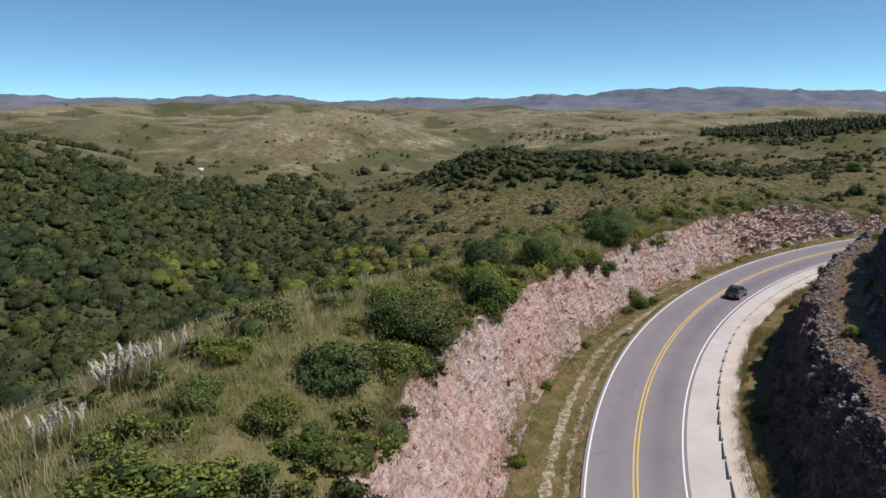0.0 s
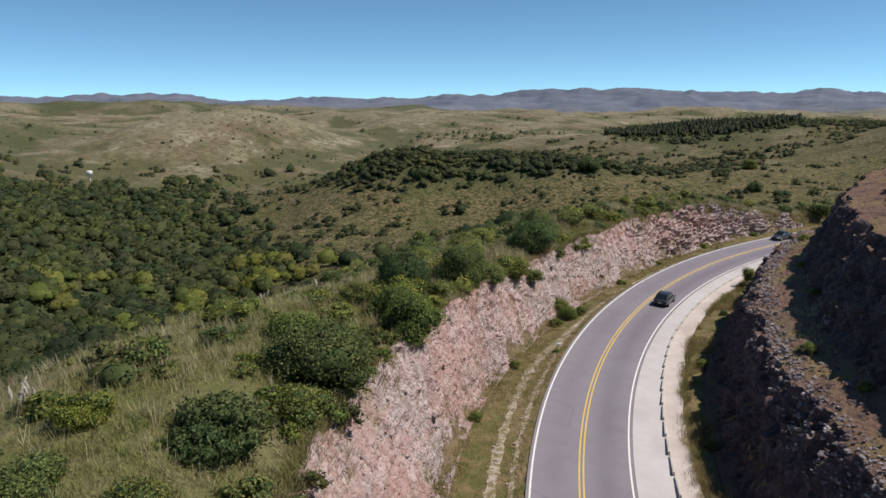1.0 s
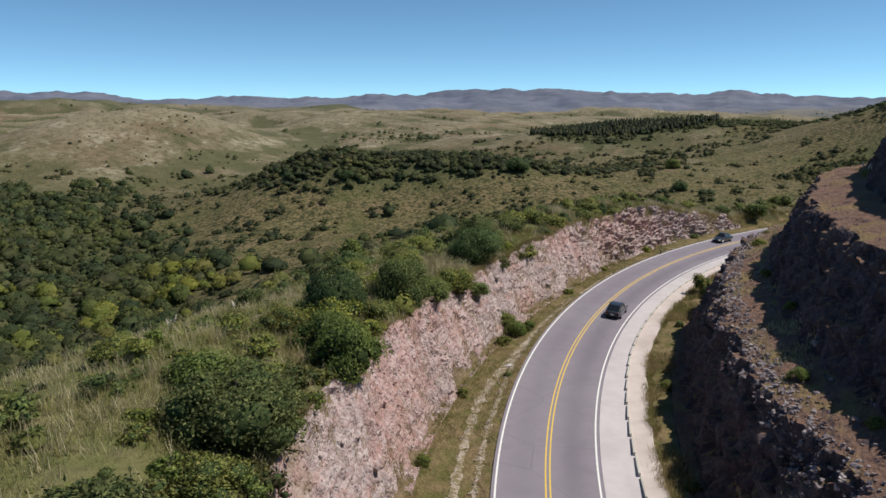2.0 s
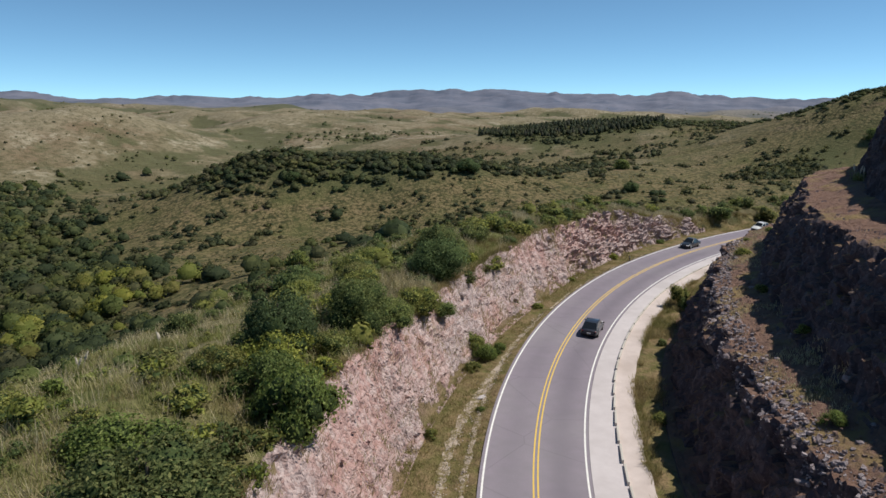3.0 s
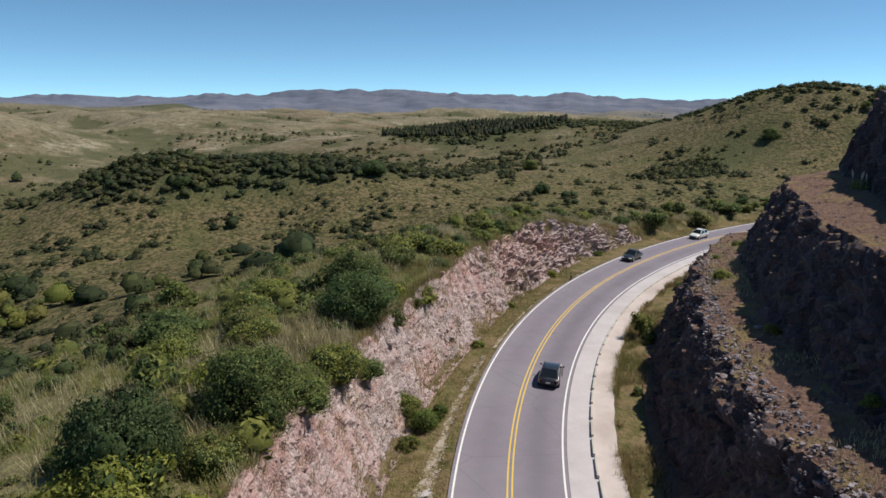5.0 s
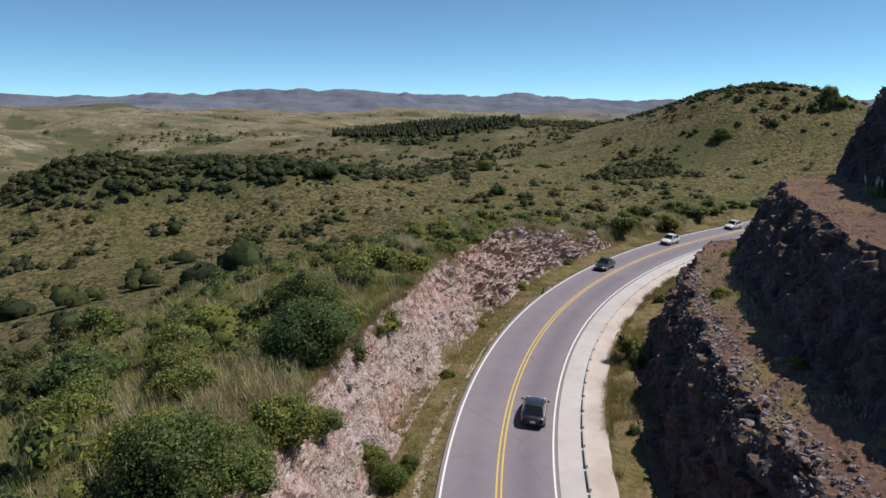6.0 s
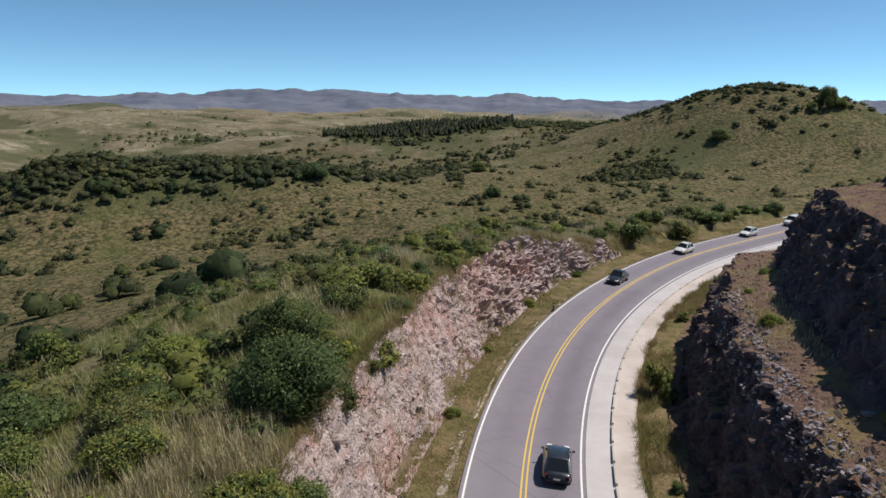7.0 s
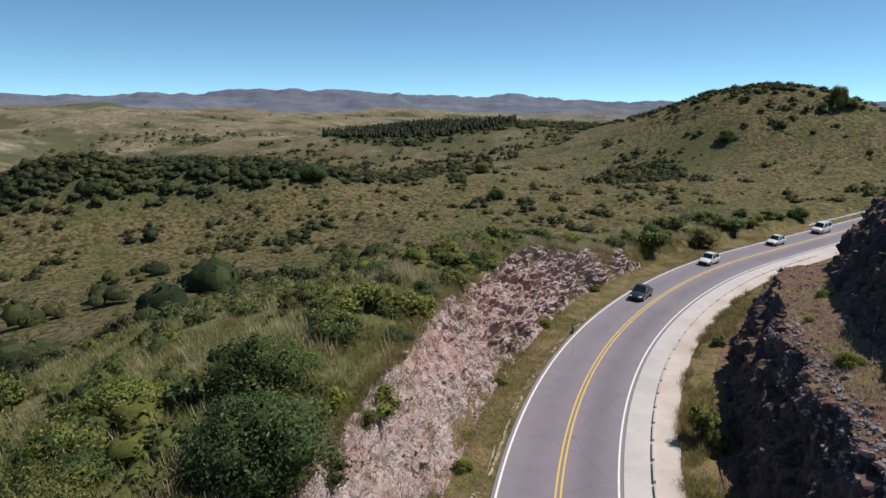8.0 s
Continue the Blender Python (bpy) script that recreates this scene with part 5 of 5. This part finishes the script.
loose_stones()
bank_plants()
slope_shrubs()
bank_scrub()
for number, (x, y, plumes, tall) in enumerate(((-14.6, 46.2, 20, 2.5), (-13.8, 46.8, 16, 2.6), (-12.6, 47.8, 14, 2.2), (-16.0, 39.0, 13, 2.1), (-15.0, 39.8, 12, 2.1), (-11.5, 52.3, 9, 1.8), (2.0, 82.5, 3, 1.7), (7.5, 84.0, 2, 1.6), (39.3, 115.4, 3, 1.5), (73.4, 75.1, 4, 1.6))):
    pampas(x, y, plumes, tall, 400 + number)
all_grass()
far_plants()
for x, y, w, h in ((438.0, 260.0, 9.5, 12.0), (430.0, 264.0, 6.0, 5.0), (444.0, 256.0, 7.0, 5.5), (161.7, 335.1, 10.5, 8.5), (84.6, 363.3, 7.5, 5.0), (272.4, 361.2, 9.0, 6.0), (222.4, 291.5, 6.5, 5.5), (385.4, 291.1, 10.5, 6.5)):
    plant("dark tree", x, y, w, h, "lone dark tree on the scrubby slope", "lone trees on the slopes", "tree", "tree", 0.3)


# ---------------------------------------------------------------- cars, house, posts


def car_paint(name, colour, metal=0.3):
    k = Mat(name, 0.28, 0.5)
    k.b.inputs["Metallic"].default_value = metal
    k.b.inputs["Coat Weight"].default_value = 0.6
    k.b.inputs["Coat Roughness"].default_value = 0.08
    dust = k.ramp(k.noise(3, 4), (0.4, 0.0), (0.75, 0.15))
    return k.done(k.mix(dust, colour, (0.30, 0.26, 0.22)))


M_GLASS = plain("car_glass", (0.012, 0.014, 0.016), 0.06, 0, 0.6)
M_TYRE = plain("tyre_rubber", (0.02, 0.02, 0.02), 0.9)
M_RIM = plain("alloy_rim", (0.45, 0.45, 0.46), 0.35, 0.8)
M_TRIM = plain("black_plastic", (0.025, 0.025, 0.027), 0.6)
M_LAMP = plain("clear_lamp", (0.75, 0.76, 0.78), 0.12)
M_RED = plain("red_lamp", (0.35, 0.02, 0.02), 0.2)
M_PLATE = plain("plate_white", (0.7, 0.7, 0.68), 0.5)


def loft(sections, closed=True):
    """Skin through rings of equal count."""
    n = len(sections[0])
    v = np.concatenate(sections)
    f = []
    for i in range(len(sections) - 1):
        for j in range(n if closed else n - 1):
            k = (j + 1) % n
            f.append((i * n + j, i * n + k, (i + 1) * n + k, (i + 1) * n + j))
    return v, np.array(f)


def ring(x, half, low, high, crown_up=0.04):
    """Section of a car's body at x: sides that bulge, a rounded shoulder and a slightly domed top."""
    m = low + (high - low) * 0.62
    pts = [(half * 0.86, low), (half * 0.97, low + 0.10), (half, m), (half * 0.975, high - 0.09), (half * 0.90, high - 0.01), (half * 0.45, high + crown_up), (0, high + crown_up * 1.3)]
    right = [(x, -y, z) for y, z in pts[:-1]]
    left = [(x, y, z) for y, z in pts]
    return np.array(left + right[::-1])


def cap(v, f, n):
    """Closes both ends of a loft with quads."""
    out = list(map(tuple, f))
    for start in (0, len(v) - n):
        idx = list(range(start, start + n))
        a, b = 0, n - 1
        while b - a > 2:
            out.append((idx[a], idx[a + 1], idx[b - 1], idx[b]))
            a, b = a + 1, b - 1
    return v, np.array(out)


def make_car(name, label, paint, length, width, tall, style, s, d, facing):
    car = new(name)
    L, h = length / 2, width / 2
    belt = tall * 0.60
    hood = belt - 0.06
    if style == "sedan":
        deck = belt + 0.02
        base_f, top_f, top_r, base_r = 0.42 * L, 0.04 * L, -0.34 * L, -0.66 * L
    elif style == "van":
        deck = belt + 0.05
        base_f, top_f, top_r, base_r = 0.58 * L, 0.30 * L, -0.90 * L, -0.97 * L
    else:
        deck = belt + 0.02
        base_f, top_f, top_r, base_r = 0.48 * L, 0.10 * L, -0.52 * L, -0.92 * L
    st = [(-L, 0.80, 0.38, deck - 0.16), (-L + 0.10, 0.93, 0.26, deck - 0.04), (-L * 0.72, 1.0, 0.20, deck), (-L * 0.2, 1.0, 0.18, belt), (L * 0.42, 1.0, 0.18, belt), (L * 0.52, 0.99, 0.20, hood), (L * 0.80, 0.95, 0.22, hood - 0.10), (L - 0.10, 0.86, 0.26, hood - 0.22), (L, 0.70, 0.36, hood - 0.32)]
    secs = [ring(x, h * k, lo, hi) for x, k, lo, hi in st]
    v, f = loft(secs)
    v, f = cap(v, f, len(secs[0]))
    body = child("body", mesh_from("body", v, f, paint), car)
    soft = body.modifiers.new("rounding", "SUBSURF")
    soft.levels = soft.render_levels = 2
    rail = h * 0.95
    top = h * 0.74
    zr = tall - 0.05

    corners = lambda x, z, half: ((x, half, z), (x, -half, z))
    A, B, C, D = corners(base_f, belt - 0.02, rail), corners(top_f, zr, top), corners(top_r, zr, top), corners(base_r, deck - 0.02, rail * 0.95)
    mid_f, mid_r = corners((top_f * 2 + top_r) / 3, zr + 0.05, top * 0.97), corners((top_f + top_r * 2) / 3, zr + 0.045, top * 0.97)
    v = np.array([*A, *B, *mid_f, *mid_r, *C, *D], float)
    f = [(0, 2, 3, 1), (2, 4, 5, 3), (4, 6, 7, 5), (6, 8, 9, 7), (8, 10, 11, 9), (0, 10, 8, 2), (2, 8, 6, 4), (1, 3, 9, 11), (3, 5, 7, 9)]
    cabin = child("cabin", mesh_from("cabin", v, np.array(f), paint, True), car)
    soft = cabin.modifiers.new("rounding", "BEVEL")
    soft.width, soft.segments, soft.limit_method = 0.07, 3, "NONE"

    def pane(title, quad, push, inset=0.08):
        q = np.array(quad, float)
        c = q.mean(0)
        n = np.cross(q[1] - q[0], q[3] - q[0])
        n /= np.linalg.norm(n)
        if n @ np.array(push) < 0:
            n = -n
        q = c + (q - c) * (1 - inset) + n * 0.012
        back = q - n * 0.02
        vv = np.concatenate([q, back])
        child(title, mesh_from(title, vv, np.array([(0, 1, 2, 3), (4, 5, 1, 0), (5, 6, 2, 1), (6, 7, 3, 2), (7, 4, 0, 3)]), M_GLASS, False), car, "dark glass")

    pane("windscreen", (A[0], A[1], B[1], B[0]), (1, 0, 1), 0.07)
    pane("rear_window", (D[0], D[1], C[1], C[0]), (-1, 0, 0.6), 0.16)
    for k in (0, 1):
        a, b, c, e = (np.array(p[k]) for p in (A, B, C, D))
        lo, hi = (a * 0.54 + e * 0.46), (b * 0.54 + c * 0.46)
        lo[2] = hi[2] * 0 + (a[2] + e[2]) / 2
        push = (0, 1 if k == 0 else -1, 0.2)
        pane("side_window", (a * 0.97 + e * 0.03, lo, hi, b), push, 0.12)
        pane("side_window", (lo, e * 0.93 + a * 0.07, c, hi), push, 0.12)
    wheel_r = 0.325
    wv, wf = tube([(0, -0.11, 0), (0, -0.10, 0), (0, 0.10, 0), (0, 0.11, 0)], (wheel_r * 0.86, wheel_r, wheel_r, wheel_r * 0.86), 18)
    rv, rf = tube([(0, -0.115, 0), (0, -0.118, 0), (0, 0.118, 0), (0, 0.115, 0)], (0.02, wheel_r * 0.66, wheel_r * 0.66, 0.02), 14)
    tyre, rim = mesh_from("tyre", wv, wf, M_TYRE), mesh_from("rim", rv, rf, M_RIM)
    for x in (L * 0.62, -L * 0.60):
        for y in (h - 0.10, -h + 0.10):
            w = new("wheel")
            w.parent = car
            w.matrix_basis = pose(x, y, wheel_r)
            child("tyre", tyre, w)
            child("rim", rim, w, "light alloy rim")

    def box(title, at, size, material, label=""):
        bm = bmesh.new()
        bmesh.ops.create_cube(bm, size=1, matrix=Matrix.Diagonal((*size, 1)))
        bmesh.ops.bevel(bm, geom=bm.edges[:], offset=min(size) * 0.25, segments=1, affect="EDGES")
        me = bpy.data.meshes.new(title)
        bm.to_mesh(me)
        bm.free()
        me.materials.append(material)
        return child(title, me, car, label, pose(*at))

    for k in (1, -1):
        box("headlight", (L - 0.14, k * h * 0.62, hood - 0.24), (0.22, 0.36, 0.13), M_LAMP, "clear headlamp")
        box("tail_light", (-L + 0.05, k * h * 0.70, deck - 0.20), (0.08, 0.20, 0.15), M_RED, "red tail lamp")
        box("mirror", (base_f - 0.22, k * (h + 0.07), belt + 0.08), (0.12, 0.18, 0.13), M_TRIM)
    box("bumper", (L - 0.02, 0, 0.40), (0.14, width * 0.74, 0.16), M_TRIM)
    box("bumper", (-L + 0.01, 0, 0.44), (0.14, width * 0.78, 0.18), M_TRIM)
    box("grille", (L - 0.02, 0, hood - 0.34), (0.06, width * 0.40, 0.10), M_TRIM)
    box("number_plate", (-L - 0.055, 0, 0.56), (0.02, 0.40, 0.12), M_PLATE, "pale plate")
    if style in ("hatch", "van"):
        for k in (1, -1):
            box("roof_rail", ((top_f + top_r) / 2, k * top * 0.9, zr + 0.075), ((top_f - top_r) * 0.9, 0.04, 0.04), M_TRIM)
    p = on_road(s, d, 0.012)
    turn = math.degrees(np.interp(s, SS, HEAD)) + (0 if facing > 0 else 180)
    slope = math.degrees(math.atan(np.interp(s + 2, SS, RZ) - np.interp(s - 2, SS, RZ)) / 4)
    car.matrix_basis = pose(*p, 0, 0, turn) @ pose(0, 0, 0, math.degrees(CROSSFALL) * facing, -slope * facing, 0)
    return tagged(car, label, "car", "cars on the road")


P_GREY, P_BLACK, P_WHITE = car_paint("dark_blue_grey_paint", (0.020, 0.027, 0.042)), car_paint("black_paint", (0.015, 0.016, 0.02)), car_paint("white_paint", (0.72, 0.72, 0.70), 0.0)
make_car("hatchback_car", "dark blue-grey hatchback driving round the bend", P_GREY, 4.4, 1.84, 1.50, "hatch", 113, 1.95, 1)
make_car("sedan_car", "black sedan coming round the bend", P_BLACK, 4.5, 1.76, 1.48, "sedan", 164.5, -1.75, -1)
make_car("white_hatchback_car", "white hatchback coming round the bend", P_WHITE, 4.0, 1.72, 1.55, "hatch", 187.5, -1.75, -1)
make_car("small_white_car", "small white hatchback far along the road", P_WHITE, 3.9, 1.68, 1.50, "hatch", 208, -1.75, -1)
make_car("white_van_car", "white people carrier far along the road", P_WHITE, 4.6, 1.85, 1.85, "van", 224, -1.75, -1)


def marker_post(s, d):
    ob = new("marker_post")
    v, f = tube([(0, 0, -0.3), (0, 0, 0.78), (0.01, 0, 0.84), (0.01, 0, 0.86)], (0.09, 0.085, 0.075, 0.02), 8)
    child("post", mesh_from("post", v, f, M_TRIM), ob)
    v, f = tube([(0, 0, 0.60), (0, 0, 0.605), (0, 0, 0.69), (0, 0, 0.695)], (0.086, 0.094, 0.094, 0.086), 8)
    child("reflector", mesh_from("reflector", v, f, M_PLATE), ob, "pale reflector band")
    x, y = on_road(s, d)[:2]
    ob.matrix_basis = pose(x, y, height_at(x, y))
    tagged(ob, "short dark marker post at the road's edge", "marker post")


marker_post(148, -4.0)


def far_house(x, y, w, l, h, turn, label):
    ob = new("house")
    ob.matrix_basis = pose(x, y, height_at(x, y), 0, 0, turn)
    bm = bmesh.new()
    bmesh.ops.create_cube(bm, size=1, matrix=pose(0, 0, h / 2 - 0.5) @ Matrix.Diagonal((l, w, h + 1, 1)))
    me = bpy.data.meshes.new("wall")
    bm.to_mesh(me)
    bm.free()
    me.materials.append(M_HOUSE)
    child("wall", me, ob)
    e, r = 0.5, h + w * 0.28
    v = np.array([(-l / 2 - e, -w / 2 - e, h - 0.1), (l / 2 + e, -w / 2 - e, h - 0.1), (l / 2 + e, w / 2 + e, h - 0.1), (-l / 2 - e, w / 2 + e, h - 0.1), (-l / 2 - e, 0, r), (l / 2 + e, 0, r)])
    bm = bmesh.new()
    vs = [bm.verts.new(p) for p in v]
    for q in ((0, 1, 5, 4), (2, 3, 4, 5), (0, 4, 3), (1, 2, 5), (0, 3, 2, 1)):
        bm.faces.new([vs[i] for i in q])
    me = bpy.data.meshes.new("roof")
    bm.to_mesh(me)
    bm.free()
    me.materials.append(M_ROOF)
    child("roof", me, ob)
    for k in (-0.3, 0.0, 0.3):
        bm = bmesh.new()
        bmesh.ops.create_cube(bm, size=1, matrix=pose(k * l, -w / 2 - 0.03, h * 0.55) @ Matrix.Diagonal((l * 0.12, 0.12, h * 0.38, 1)))
        me = bpy.data.meshes.new("window")
        bm.to_mesh(me)
        bm.free()
        me.materials.append(M_GLASS)
        child("window", me, ob)
    return tagged(ob, label, "house", "far farmhouses")


M_HOUSE = concrete_material("whitewash", (0.74, 0.73, 0.70), (0.80, 0.79, 0.77), (0.66, 0.64, 0.60))
M_ROOF = concrete_material("pale_sheet_roof", (0.55, 0.55, 0.54), (0.64, 0.64, 0.63), (0.42, 0.40, 0.38))
far_house(640, 1030, 9, 22, 5, 25, "white farmhouse on the far hill")
far_house(-130, 900, 7, 12, 4, 60, "small white farmhouse beyond the bare hill")
far_house(980, 1500, 8, 16, 4.5, 10, "pale farm shed on the far plain")


def guard_rail():
    """A short steel guard rail on the outer side, past the end of the cutting."""
    rail = new("guard_rail")
    s = np.arange(226.0, 262.0, 1.0)
    section = ((0.0, 0.44), (0.06, 0.48), (0.06, 0.54), (0.0, 0.59), (0.06, 0.64), (0.06, 0.70), (0.0, 0.74), (-0.02, 0.74), (-0.02, 0.44))
    P = np.stack([on_road(s, -4.75 + a, b - 0.12) for a, b in section], 1)
    child("beam", mesh_from("beam", P.reshape(-1, 3), grid_faces(len(s), len(section)), M_RAIL, False), rail, "pale galvanised steel beam")
    bm = bmesh.new()
    bmesh.ops.create_cube(bm, size=1, matrix=Matrix.Translation((0, 0, 0.2)) @ Matrix.Diagonal((0.09, 0.12, 1.0, 1)))
    bmesh.ops.bevel(bm, geom=bm.edges[:], offset=0.012, segments=1, affect="EDGES")
    post = bpy.data.meshes.new("post")
    bm.to_mesh(post)
    bm.free()
    post.materials.append(M_RAIL)
    for a in np.arange(227.0, 261.0, 3.0):
        child("post", post, rail, m=pose(*on_road(a, -4.86, -0.1), 0, 0, math.degrees(np.interp(a, SS, HEAD))))
    tagged(rail, "pale steel guard rail beside the road", "guard rail")


def far_track():
    """A pale gravel road that winds through the far valley."""
    t = np.linspace(0, 1, 70)
    mid = np.stack([228 + 62 * t + 6 * np.sin(7 * t), 700 - 62 * t + 9 * np.sin(5 * t + 1)], 1)
    side = np.gradient(mid, axis=0)
    side = unit(np.stack([-side[:, 1], side[:, 0]], 1))
    wide = 1.8 + 1.4 * rough(t * 9, 0 * t, 1, 2, 5)
    P = np.stack([mid + side * (k * wide)[:, None] for k in (-1, -0.4, 0.4, 1)], 1)
    z = land(P[..., 0].ravel(), P[..., 1].ravel()).reshape(P.shape[:2]) + np.array((-0.3, 0.7, 0.7, -0.3))
    me = mesh_from("ground_far_track", np.concatenate([P, z[..., None]], 2).reshape(-1, 3), grid_faces(70, 4)[:, ::-1], M_TRACK)
    tagged(new("ground_far_track", me), "pale gravel farm road in the far valley", "track", kind="structure")


far_track()


def water_tank(x, y):
    ob = new("water_tank")
    ob.matrix_basis = pose(x, y, height_at(x, y))
    v, f = tube([(0, 0, -1), (0, 0, 3.0), (0, 0, 3.4)], (0.62, 0.55, 0.8), 10)
    child("column", mesh_from("column", v, f, M_HOUSE), ob)
    v, f = tube([(0, 0, 3.3), (0, 0, 3.35), (0, 0, 5.6), (0, 0, 6.0), (0, 0, 6.05)], (0.3, 1.75, 1.85, 1.5, 0.05), 14)
    child("tank", mesh_from("tank", v, f, M_HOUSE), ob)
    tagged(ob, "small white water tank on a column above the wooded valley", "water tank")


water_tank(-89.4, 492.0)

M_RAIL = plain("galvanised_steel", (0.55, 0.56, 0.57), 0.5, 0.4)
guard_rail()
